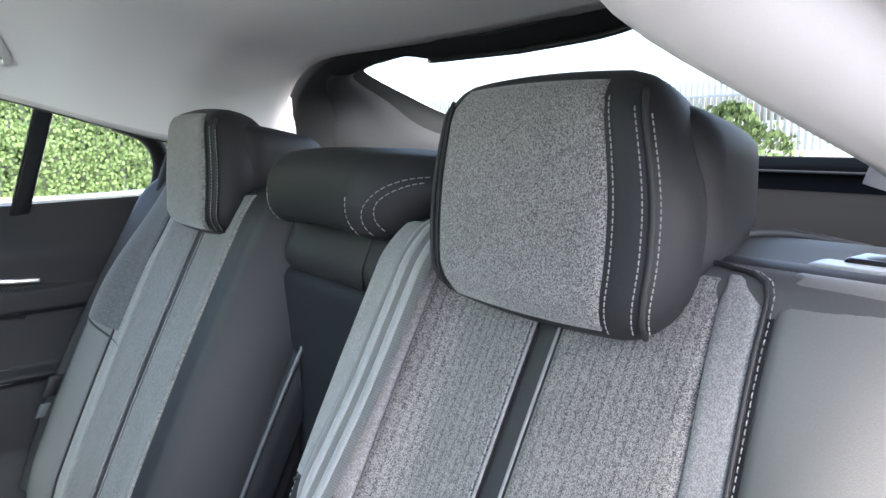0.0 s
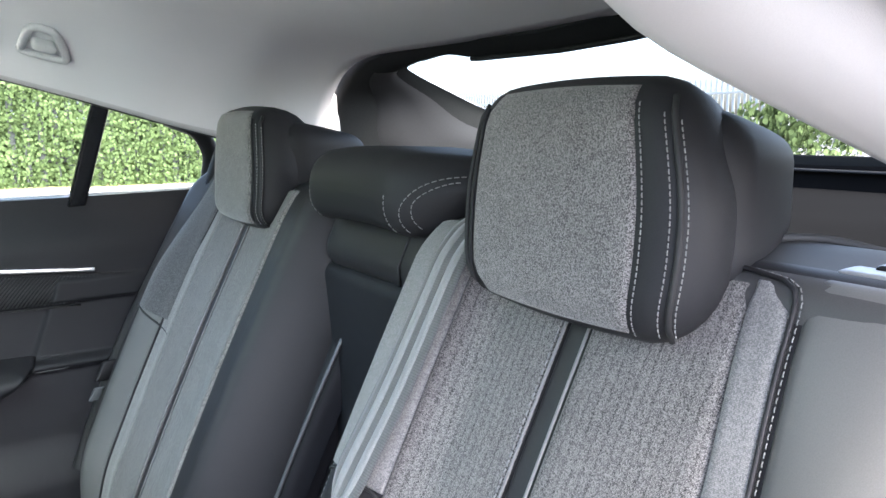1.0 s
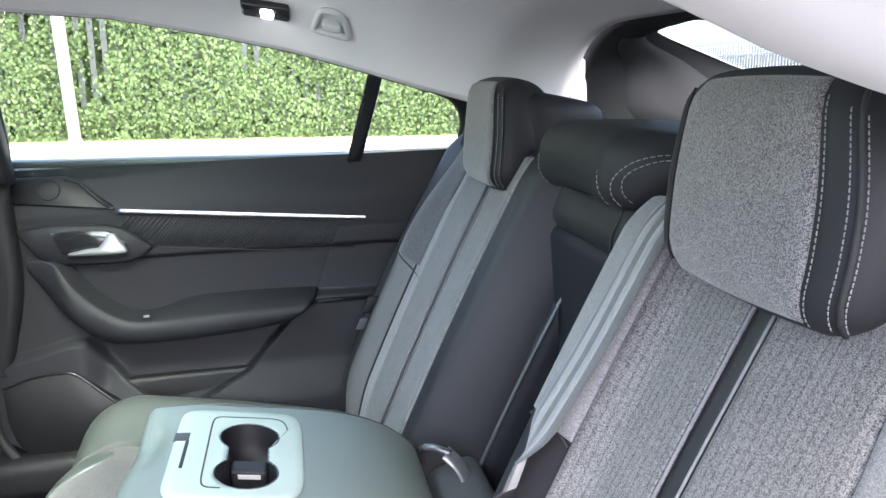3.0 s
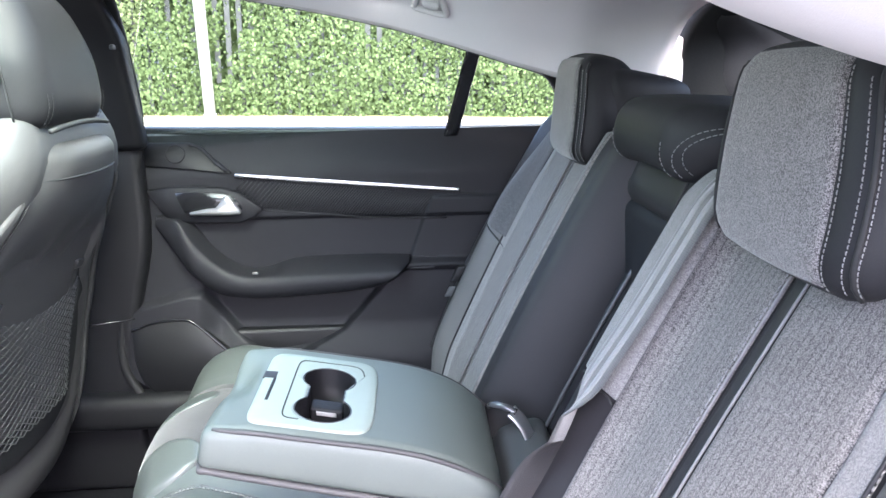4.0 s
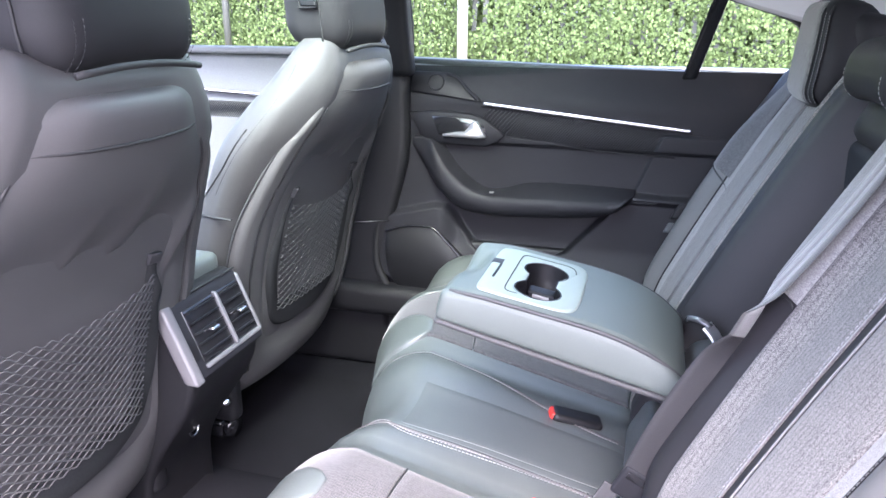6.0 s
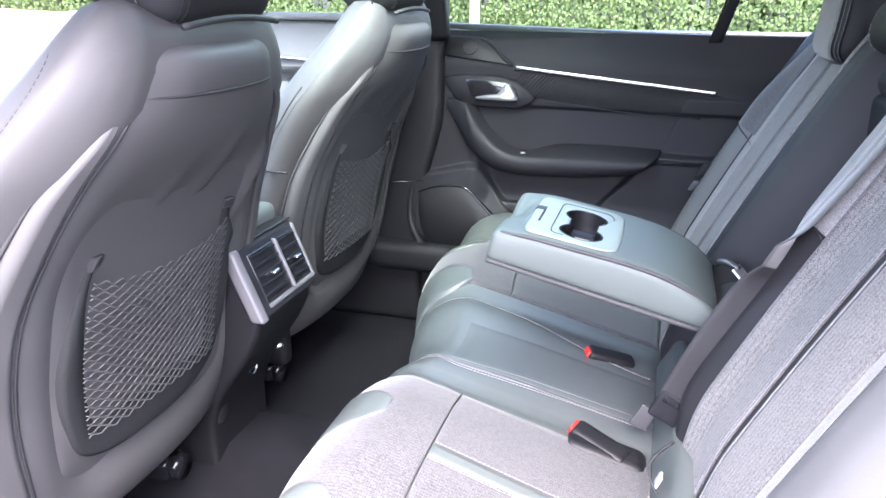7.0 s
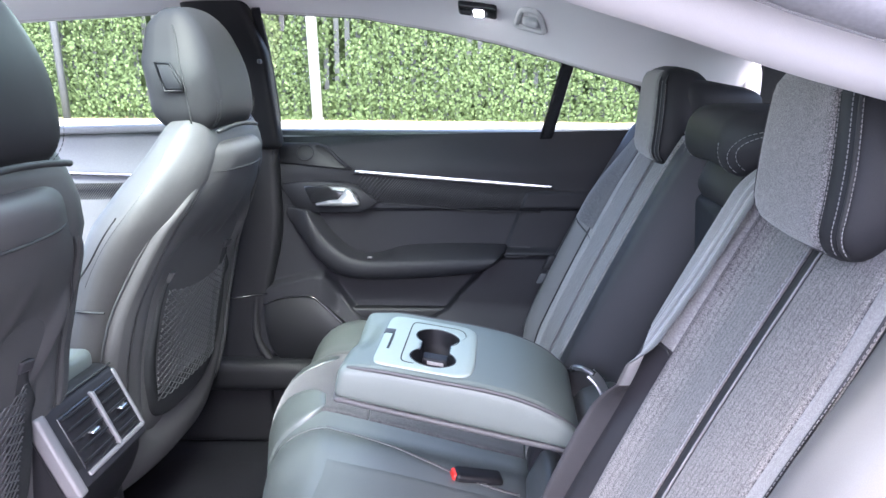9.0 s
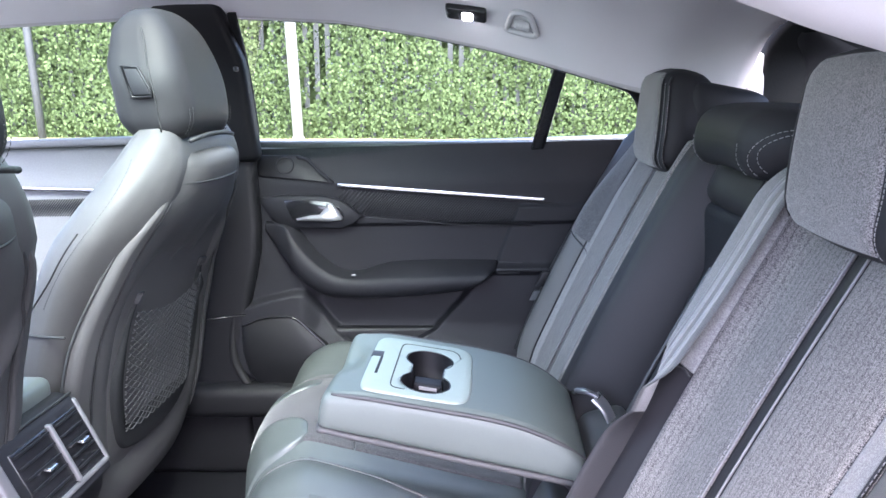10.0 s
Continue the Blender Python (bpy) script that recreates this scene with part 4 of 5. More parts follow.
def make_seat_back(s, yc, fwd, label):
    t = thing("rear_seat_back", label, "car seat", "rear seats")
    flat_fn = back_fn(s, yc, fwd)
    outer = 0.375 if s < 0 else 0.285
    part("body", rbox((outer + 0.222, 0.65, 0.15), 0.03, (60, 30, 3), flat_fn, ((outer - 0.222) / 2, 0.30, -0.075)), HIDE2, t)
    fn = rounded(flat_fn, -0.025, 0.625, 0.03)
    felt_in = lambda v: 0.116 + 0.014 * smooth(0.6, 0.45, v)
    part("cloth_panel", patch(fn, -0.118 if s < 0 else -0.140, -0.0135, -0.02, 0.604, 14, 40, 0.004, 0.005), RIB, t, "ribbed grey cloth")
    part("cloth_panel", patch(fn, 0.0105, felt_in, -0.02, 0.606, 12, 40, 0.004, 0.005), RIB, t, "ribbed grey cloth")
    part("felt_strip", patch(fn, lambda v: felt_in(v) - 0.001, lambda v: outer_edge(v) - 0.020 * smooth(0.590, 0.608, v) ** 2, -0.02, 0.608, 4, 40, 0.0045, 0.004), FELT, t, "pale grey felt strip")
    part("centre_strip", patch(fn, -0.0115, 0.0085, -0.02, 0.604, 3, 40, 0.0016, 0.003), HIDE2, t, "black leather strip")
    for u in (-0.0128, 0.0098):
        part("piping", seam(fn, line(u, -0.01, 0.603, 40), 0.0013, 0.0035, 6), SEAMPALE, t, "grey piping")
    # felt pad on the inner bolster's upper half, leather below its seam
    if s < 0:
        part("felt_pad", patch(fn, -0.184, -0.116, 0.372, 0.606, 6, 24, 0.004, 0.005), FELT, t, "pale grey felt pad")
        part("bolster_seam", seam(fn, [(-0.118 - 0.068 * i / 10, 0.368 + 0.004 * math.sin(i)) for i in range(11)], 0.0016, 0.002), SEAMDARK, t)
    if s < 0:
        for uu in (-0.1885, -0.1945):
            stitch_row(t, fn, [(uu, 0.02 + 0.57 * i / 40) for i in range(41)], lift=0.0016)
        # dark tube draws the shade in the crease
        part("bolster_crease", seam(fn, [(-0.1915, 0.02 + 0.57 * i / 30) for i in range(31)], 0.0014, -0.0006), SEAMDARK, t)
    else:
        stitch_row(t, fn, line(-0.1435, 0.02, 0.59, 40), r=0.0004, lift=0.0012, material=SEAMPALE)
    part("side_panel", patch(fn, lambda v: outer_edge(v) + 0.003, lambda v: outer - 0.045 - (0.05 if s < 0 else 0.0) * smooth(0.5, 0.6, v), 0.02, 0.617, 12, 30, 0.003, 0.010), SHOULDER, t, "smooth leather side panel, door light put into its colour")
    if s > 0:
        part("shoulder_felt", patch(fn, 0.150, 0.235, 0.36, 0.614, 8, 20, 0.0055, 0.006), FELTDARK, t, "dark grey felt shoulder")
        part("shoulder_seam", seam(fn, [(0.135 + 0.110 * i / 12, 0.345 + 0.02 * (i / 12)) for i in range(13)], 0.0018, 0.003), SEAMDARK, t)
    stitch_row(t, fn, line(-0.0155, 0.0, 0.60, 40), gap=0.0062, length=0.0046, r=0.0007, lift=0.0052)
    edge = [(outer_edge(v) + 0.003, v) for v in [0.0 + 0.585 * i / 30 for i in range(31)]]
    edge += [(u, v) for u, v in ((0.146, 0.597), (0.142, 0.605), (0.132, 0.610), (0.11, 0.613), (0.06, 0.615))]
    stitch_row(t, fn, [(u + 0.0015, v) for u, v in edge], gap=0.0048, length=0.0032, r=0.00042, lift=0.0046, material=SEAMPALE)
    part("piping", seam(fn, [(u - 0.0025, v - 0.001) for u, v in edge], 0.0016, 0.0036, 8), HIDE2, t)
    rf = rest_fn(s, yc, fwd * 0.55)
    h = part("headrest", rbox((0.238, 0.162, 0.085), 0.034, (24, 16, 6), rf, (0, 0.081, -0.0425)), HIDE, t)
    deep = 0.140 if s < 0 else 0.146

    def wing(a, b, c):
        # narrows to a blunt tip behind the pad
        q = min(1, max(0, c / 0.13))
        return Vector((0.045 + c - fwd * 0.5, yc + s * a * (1 - 0.06 * q - 0.36 * q * q), 1.082 + 0.006 * q + (b - 0.0675) * (0.94 - 0.50 * q)))
    part("rear_wing", rbox((0.212, 0.135, deep), 0.034, (12, 10, 16), wing, (0, 0.0675, deep / 2 - 0.016)), HIDE, h)
    rf = rounded(rf, 0.0, 0.162, 0.034)
    part("face_cloth", patch(rf, lambda v: -0.082 + 0.010 * smooth(0.04, 0.0, v) + 0.012 * smooth(0.13, 0.16, v), 0.076, 0.008, 0.152, 14, 14, 0.0035, 0.006), TWEED, h, "grey tweed face")
    for u, v0, v1 in ((0.0795, 0.008, 0.140), (0.0975, 0.010, 0.136), (0.1065, 0.010, 0.134)):
        stitch_row(h, rf, line(-s * u, v0, v1, 12), 0.0038, 0.0026, 0.00042, 0.0012)
    for sg in (1, -1):
        part("seam", seam(rf, line(sg * 0.1020, 0.006, 0.145, 14), 0.0020, -0.0018), SEAMDARK, h)
    part("piping", seam(rf, line(-0.086, 0.015, 0.14, 14), 0.0013, 0.0005), HIDE, h)
    for a in (-0.035, 0.035):
        part("post", tube([rf(a, 0.03, -0.10), rf(a, -0.05, -0.10)], 0.006, 10), PLASTIC, h)
    # release catch on top of the outer shoulder
    c = part("release_catch", box(0.075, 0.155, yc + s * 0.20 - 0.055, yc + s * 0.20 + 0.055, 1.036, 1.052, 0.006, (2, 2, 1)), CATCH, t, "silver framed release catch")
    part("lever", box(0.09, 0.145, yc + s * 0.205 - 0.035, yc + s * 0.205 + 0.045, 1.046, 1.0545, 0.004), GLOSS, c)
    return t


NEAR, FAR = -0.327, 0.310
FORWARD = 0.028              # the far back stands a little further forward
make_seat_back(-1, NEAR, 0.0, "grey cloth and black leather rear seat back with headrest")
make_seat_back(1, FAR, FORWARD, "grey cloth and black leather seat back with dark felt shoulder")


def make_top_ledge(s, yc):
    t = thing("seat_shoulder", "black leather ledge on top of the rear seat back", "car seat")
    part("ledge", rbox((0.50, 0.10, 0.05), 0.02, (12, 4, 2), lambda u, v, d: Vector((0.045 + v + 0.3 * max(0, abs(u) - 0.2), yc + s * (u + 0.07), 1.022 + d + 0.01 * smooth(0, 0.1, v))), (0, 0.05, 0)), LEATHER, t)
    part("fold", tube([Vector((x, yc + s * y, z)) for x, y, z in curve_pts([(0.06, 0.03, 1.044), (0.09, 0.06, 1.052), (0.13, 0.10, 1.058), (0.15, 0.15, 1.05)], 5)], 0.003, 6), LEATHER, t)


make_top_ledge(-1, NEAR)
make_top_ledge(1, FAR)


def make_centre():
    mid = thing("centre_headrest", "low black leather headrest on the middle seat back", "headrest")

    def fn(u, v, d):
        a = abs(u)
        lift = 0.035 * smooth(0.09, 0.16, a) * smooth(0.08, 0.0, v)
        sweep = 0.05 * smooth(0.08, 0.17, a)
        return Vector((-0.012 - d + sweep + 0.35 * v * 0.2, -0.024 + u, 1.036 + v + lift - 0.012 * (a / 0.15) ** 2 - 0.06 * max(0, -d - 0.05)))
    part("pad", rbox((0.32, 0.078, 0.15), 0.034, (30, 8, 8), fn, (0, 0.039, -0.075)), HIDE, mid)
    for sg in (1, -1):
        soft = rounded(fn, 0.0, 0.078, 0.034)
        stitch_row(mid, soft, [(sg * 0.085, 0.006 + 0.038 * i / 12) for i in range(13)], 0.0052, 0.0036, 0.0005, 0.0008)
        for off in (0.0, 0.010):
            sweep = [(0.100 + off, 0.006), (0.100 + off, 0.02), (0.104 + off, 0.034), (0.116 + off, 0.047 - off * 0.4), (0.132 + off, 0.056 - off * 0.6), (0.150, 0.061 - off)]
            stitch_row(mid, soft, [(sg * p.x, p.y) for p in curve_pts([(a, b, 0) for a, b in sweep], 4)], 0.0052, 0.0036, 0.0005, 0.0008)
    c = thing("centre_seat_back", "black leather and plastic middle seat back with open armrest recess", "car seat", "rear seats")
    fc = lambda u, v, d: Vector((-0.213, -0.008 + u, 0.50)) + UP * v + OUT * d
    part("top_pad", rbox((0.235, 0.085, 0.13), 0.025, (12, 5, 4), fc, (0.0, 0.575, -0.052)), HIDE2, c)
    part("pad_seam", tube([fc(-0.075, v, d) for v, d in ((0.533, 0.004), (0.55, 0.0135), (0.58, 0.0135), (0.605, 0.010))], 0.0018, 6), SEAMDARK, c)
    part("recess_panel", rbox((0.23, 0.56, 0.02), 0.006, (4, 10, 1), fc, (0.0, 0.26, -0.105)), PLASTIC, c)
    # smooth lining between the far bolster and the bright rim of the recess
    bow = lambda v: 0.064 + 0.020 * math.sin(math.pi * min(1, max(0, v / 0.52)))
    part("lining", patch(fc, lambda v: bow(v), 0.122, 0.05, 0.53, 6, 24, -0.040, 0.02, -0.075), SOFT, c)
    part("rim", tube([fc(bow(v) + 0.002, v, -0.039) for v in [0.06 + 0.45 * i / 24 for i in range(25)]], 0.0035, 8), SATINDARK, c, "smooth polished plastic rim")
    part("ledge", rbox((0.13, 0.018, 0.05), 0.006, (2, 2, 2), fc, (-0.005, 0.522, -0.075)), SOFT, c)
    part("side_wall", rbox((0.02, 0.56, 0.10), 0.009, (2, 12, 3), fc, (-0.112, 0.26, -0.075)), HIDE2, c)


make_centre()


def cush_flat(u, v, d):
    """The bench: u across the car, v forwards from the seat backs, d up."""
    x = -0.215 - v
    z = 0.482 + 0.245 * min(v, 0.36) - 5.5 * max(0, v - 0.36) ** 2
    side = min(abs(u - NEAR), abs(u - FAR))
    z += 0.018 * smooth(0.05, 0.42, v) * smooth(0.17, 0.06, side) - 0.016 * smooth(0.12, 0.02, abs(u + 0.03)) * smooth(0.2, 0.42, v)
    z -= 0.02 * smooth(0.14, 0.17, side) * smooth(0.20, 0.16, side) * 0.4
    z += 0.02 * smooth(0.5, 0.64, abs(u - 0.02))
    x += 0.03 * smooth(0.16, 0.0, abs(u + 0.03)) * smooth(0.3, 0.46, v)
    x -= 0.05 * smooth(0.08, 0.35, u) * smooth(0.15, 0.46, v)
    return Vector((x, u, z + d))


def make_bench():
    b = thing("rear_bench_cushion", "grey cloth and black leather rear bench cushion", "car seat", "rear seats")
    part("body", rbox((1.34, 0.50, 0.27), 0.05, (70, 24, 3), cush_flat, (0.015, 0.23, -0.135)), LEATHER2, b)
    cush = rounded(cush_flat, -0.02, 0.48, 0.05)
    for s, yc in ((-1, NEAR), (1, FAR)):
        mid = yc + s * 0.028
        lo, hi = mid - 0.155, mid + 0.155
        part("cloth_panel", patch(cush, lo, hi, 0.02, 0.2912, 30, 20, 0.005, 0.003), RIBX, b, "ribbed grey cloth")
        part("cloth_front", patch(cush, lambda v: lo - 0.0, lambda v: hi, 0.2922, 0.472, 30, 16, 0.0052, 0.003), RIBX, b, "ribbed grey cloth")
        part("centre_strip", patch(cush, mid - 0.014, mid + 0.014, 0.01, 0.291, 3, 20, 0.0062, 0.002), PANELDARK, b, "dark grey leather strip")
        for sg in (-1, 1):
            stitch_row(b, cush, [(mid + sg * 0.017, 0.01 + 0.28 * i / 20) for i in range(21)], lift=0.0062)
            # rounded leather patch at the front edge of the cloth
            c0 = (-0.403 if s < 0 else 0.306) + sg * 0.097
            part("front_patch", patch(cush, lambda v: c0 - 0.050 * math.sqrt(max(0.02, 1 - max(0, (0.435 - v) / 0.075) ** 2)), lambda v: c0 + 0.050 * math.sqrt(max(0.02, 1 - max(0, (0.435 - v) / 0.075) ** 2)), 0.362, 0.478, 10, 12, 0.0075, 0.004), LEATHER2, b, "smooth grey rounded patch")
        part("cross_seam", seam(cush, [(lo + (hi - lo) * i / 20, 0.2915) for i in range(21)], 0.0009, 0.0046), SEAMDARK, b)
    flare = lambda v: 0.062 + 0.085 * smooth(0.03, 0.36, v)
    for y in (-0.096, -0.103):
        stitch_row(b, cush, [(y - 0.008 * smooth(0.1, 0.3, v) + 0.04 * smooth(0.32, 0.45, v), v) for v in [0.03 + 0.42 * i / 30 for i in range(31)]], r=0.0008, lift=0.0010)
    for y in (-0.099, 0.069):
        part("seam", seam(cush, [(y, v) if y < 0 else (flare(v), v) for v in [0.03 + 0.43 * i / 30 for i in range(31)]], 0.0022, 0.0), LEATHER, b)
    stitch_row(b, cush, [(flare(v) - 0.006, v) for v in [0.03 + 0.40 * i / 30 for i in range(31)]], r=0.0007, lift=0.0022)
    part("centre_panel", patch(cush, lambda v: -0.094, lambda v: flare(v) - 0.003, 0.0, 0.462, 12, 24, 0.0006, 0.002, -0.002), LEATHER2, b, "smooth leather middle, light from above in its colour")
    part("centre_inlay", patch(cush, lambda v: -0.075 - 0.03 * v, lambda v: 0.035 + 0.02 * v, 0.0, 0.345, 10, 20, 0.0012, 0.001, 0.0), PANELDARK, b, "smooth darker inlay")
    # buckle wells
    for y, k in ((-0.190, 0.85), (0.086, 0.45)):
        part("buckle_well", rbox((0.075 * k, 0.13 * k, 0.03), 0.013, (5, 6, 2), lambda u, v, d: cush(u + y, v + 0.02 + 0.05 * (1 - k), d + 0.002), (0, 0.055, -0.006)), PLASTIC, b, "black plastic buckle well")
    # pad between cushion and seat backs with anchor tags
    part("rear_pad", rbox((0.62, 0.085, 0.06), 0.02, (20, 4, 2), lambda u, v, d: Vector((-0.215 + v * 0.45 - d * 0.8, u, 0.488 + v * 0.9 + 0.4 * d)), (-0.18, 0.02, -0.01)), LEATHER2, b)
    # a dark tube stands in for the shade of the pad's fold
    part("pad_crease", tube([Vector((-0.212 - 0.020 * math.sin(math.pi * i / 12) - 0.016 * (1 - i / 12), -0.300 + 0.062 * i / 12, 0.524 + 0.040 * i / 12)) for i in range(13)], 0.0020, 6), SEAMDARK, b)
    return b


make_bench()


def make_buckle(place, turn, lean, label):
    t = thing("seat_belt_buckle", label, "buckle", "belt buckles")
    m = Matrix.Translation(place) @ Euler((lean, 0.27, turn)).to_matrix().to_4x4()
    body = part("body", rbox((0.085, 0.034, 0.024), 0.008, (4, 2, 2), lambda a, b, c: m @ Vector((a, b, c)), (0.0, 0, 0)), PLASTIC, t)
    part("release_button", rbox((0.012, 0.024, 0.017), 0.004, (2, 2, 2), lambda a, b, c: m @ Vector((a, b, c)), (-0.040, 0, 0.001)), RED, t, "red release button")


make_buckle(Vector((-0.308, -0.190, 0.509)), -0.35, 0.1, "black seat belt buckle with red button in the bench")
make_buckle(Vector((-0.315, 0.084, 0.506)), 0.3, 0.1, "black seat belt buckle with red button in the bench")


def make_tag(place):
    t = thing("anchor_tag", "small white label tag at the child seat anchor", "label")
    part("tag", rbox((0.004, 0.017, 0.017), 0.0018, (1, 2, 2), lambda a, b, c: Vector(place) + Vector((a + 0.4 * c, b, c))), POST, t)


make_tag((-0.228, -0.285, 0.535))
make_tag((-0.215, -0.03, 0.535))


def ribbon(points, across, thick=0.0016, n=8):
    """A woven belt along points; across gives its width direction at each point."""
    bm = bmesh.new()
    uvl = bm.loops.layers.uv.verify()
    rows = []
    pts = [Vector(p) for p in points]
    dist = 0.0
    for i, p in enumerate(pts):
        if i:
            dist += (p - pts[i - 1]).length
        w = across(i / (len(pts) - 1))
        t = (pts[min(i + 1, len(pts) - 1)] - pts[max(i - 1, 0)]).normalized()
        nrm = t.cross(w).normalized()
        ring = []
        for k in range(n + 1):
            q = -0.5 + k / n
            ring.append((bm.verts.new(p + w * q + nrm * (thick * (1 if 0 < k < n else 0.2))), (q * w.length, dist)))
        for k in range(n, -1, -1):
            q = -0.5 + k / n
            ring.append((bm.verts.new(p + w * q - nrm * (thick * (1 if 0 < k < n else 0.2))), (q * w.length, dist)))
        rows.append(ring)
    for a, b in zip(rows, rows[1:]):
        m = len(a)
        for k in range(m):
            vs = (a[k], a[(k + 1) % m], b[(k + 1) % m], b[k])
            f = bm.faces.new([v[0] for v in vs])
            for lp, v in zip(f.loops, vs):
                lp[uvl].uv = v[1]
    return bm


def make_near_belt():
    t = thing("seat_belt", "grey woven seat belt lying over the seat back, with metal tongue", "seat belt", "seat belts")
    fn = rounded(back_fn(-1, NEAR), -0.025, 0.625, 0.03)
    # flat on the bolster above, turned on edge below
    plain = lambda u, v, d: Vector((-0.213, NEAR - u, 0.50)) + UP * v + OUT * d
    flat = curve_pts([(-0.132, 0.640, -0.010), (-0.132, 0.612, 0.006), (-0.132, 0.56, 0.0075), (-0.134, 0.46, 0.0075), (-0.139, 0.39, 0.0085), (-0.144, 0.335, 0.010)], 8)
    edge = curve_pts([(-0.146, 0.320, 0.045), (-0.150, 0.26, 0.046), (-0.156, 0.20, 0.045), (-0.162, 0.14, 0.041), (-0.170, 0.085, 0.034), (-0.174, 0.045, 0.028)], 8)
    side = Vector((0, 1, 0))
    pts = [fn(u, v, d) for u, v, d in flat] + [plain(u, v, d) for u, v, d in edge[2:]]

    def across(q):
        i = q * (len(pts) - 1)
        turn = math.pi / 2 * smooth(len(flat) - 8, len(flat) + 8, i)
        return (side * math.cos(turn) - OUT * math.sin(turn)) * 0.050
    cut = len(flat) + 1
    last = len(pts) - 1
    part("webbing", ribbon(pts[:cut], lambda q: across(q * (cut - 1) / last)), WEB, t)
    # same belt; the lower run's shade is put into a darker material
    part("lower_webbing", ribbon(pts[cut - 1:], lambda q: across((cut - 1 + q * (last - cut + 1)) / last)), WEBDARK, t, "lower webbing, its shade put into the colour")
    for k in (-0.20, 0.18):
        mid = [p + across(i / last) * k + OUT * 0.0018 * math.cos(math.pi / 2 * smooth(len(flat) - 8, len(flat) + 8, i)) for i, p in enumerate(pts[:cut])]
        part("weave_band", ribbon(mid, lambda q: across(q * (cut - 1) / last) * 0.21, 0.0003, 2), WEBBAND, t, "paler smooth stripe")
    # black plastic slide with its steel tongue
    tip = pts[-3]
    slide = part("tongue_cover", rbox((0.012, 0.052, 0.046), 0.005, (1, 4, 4), lambda a, b, c: tip + OUT * b + UP * c + side * a), SOFT, t, "black plastic belt slide")
    part("slide_slot", rbox((0.004, 0.040, 0.010), 0.0015, (1, 2, 1), lambda a, b, c: tip + OUT * b + UP * (c + 0.012) + side * (a - 0.0062)), GLOSS, slide)
    part("tongue", rbox((0.003, 0.024, 0.036), 0.0012, (1, 3, 3), lambda a, b, c: tip + OUT * (b + 0.024) + UP * (c - 0.034) + side * a), SATINDARK, t, "steel belt tongue")


make_near_belt()


def make_far_belt():
    t = thing("seat_belt", "dark woven seat belt hanging beside the far seat back", "seat belt", "seat belts")
    pts = curve_pts([(0.075, 0.60, 1.075), (0.03, 0.648, 1.035), (-0.005, 0.652, 0.98), (-0.075, 0.655, 0.86), (-0.135, 0.655, 0.75), (-0.185, 0.65, 0.64), (-0.22, 0.64, 0.56)], 8)
    part("webbing", ribbon(pts, lambda q: Vector((-0.022, 0.036, 0.006))), WEBDARK, t)
    part("upper_guide", rbox((0.04, 0.02, 0.05), 0.008, (2, 2, 2), lambda a, b, c: Vector((0.045 + a + 0.4 * c, 0.655 + b, 1.03 + c))), PLASTIC, t)
    part("tongue", rbox((0.026, 0.012, 0.034), 0.005, (2, 1, 2), lambda a, b, c: Vector((-0.165 + a + 0.5 * c, 0.62 + b, 0.735 + c))), PLASTIC, t)
    part("tongue_plate", rbox((0.016, 0.006, 0.022), 0.002, (1, 1, 1), lambda a, b, c: Vector((-0.185 + a + 0.5 * c, 0.612 + b, 0.70 + c))), DARKSTEEL, t, "steel belt tongue")


make_far_belt()

# pale pillar cloth and belt line beside the far seat
pc = tagged(part("trim", rbox((0.10, 0.30, 0.03), 0.012, (3, 8, 1), lambda u, v, d: Vector((0.075 + u + 0.35 * (v - 1.02), 0.66 - 0.25 * max(0, v - 1.0) - d, v)), (0.0, 1.0, 0)), SOFT), "dark lower pillar trim beside the far seat", "trim", kind="structure")


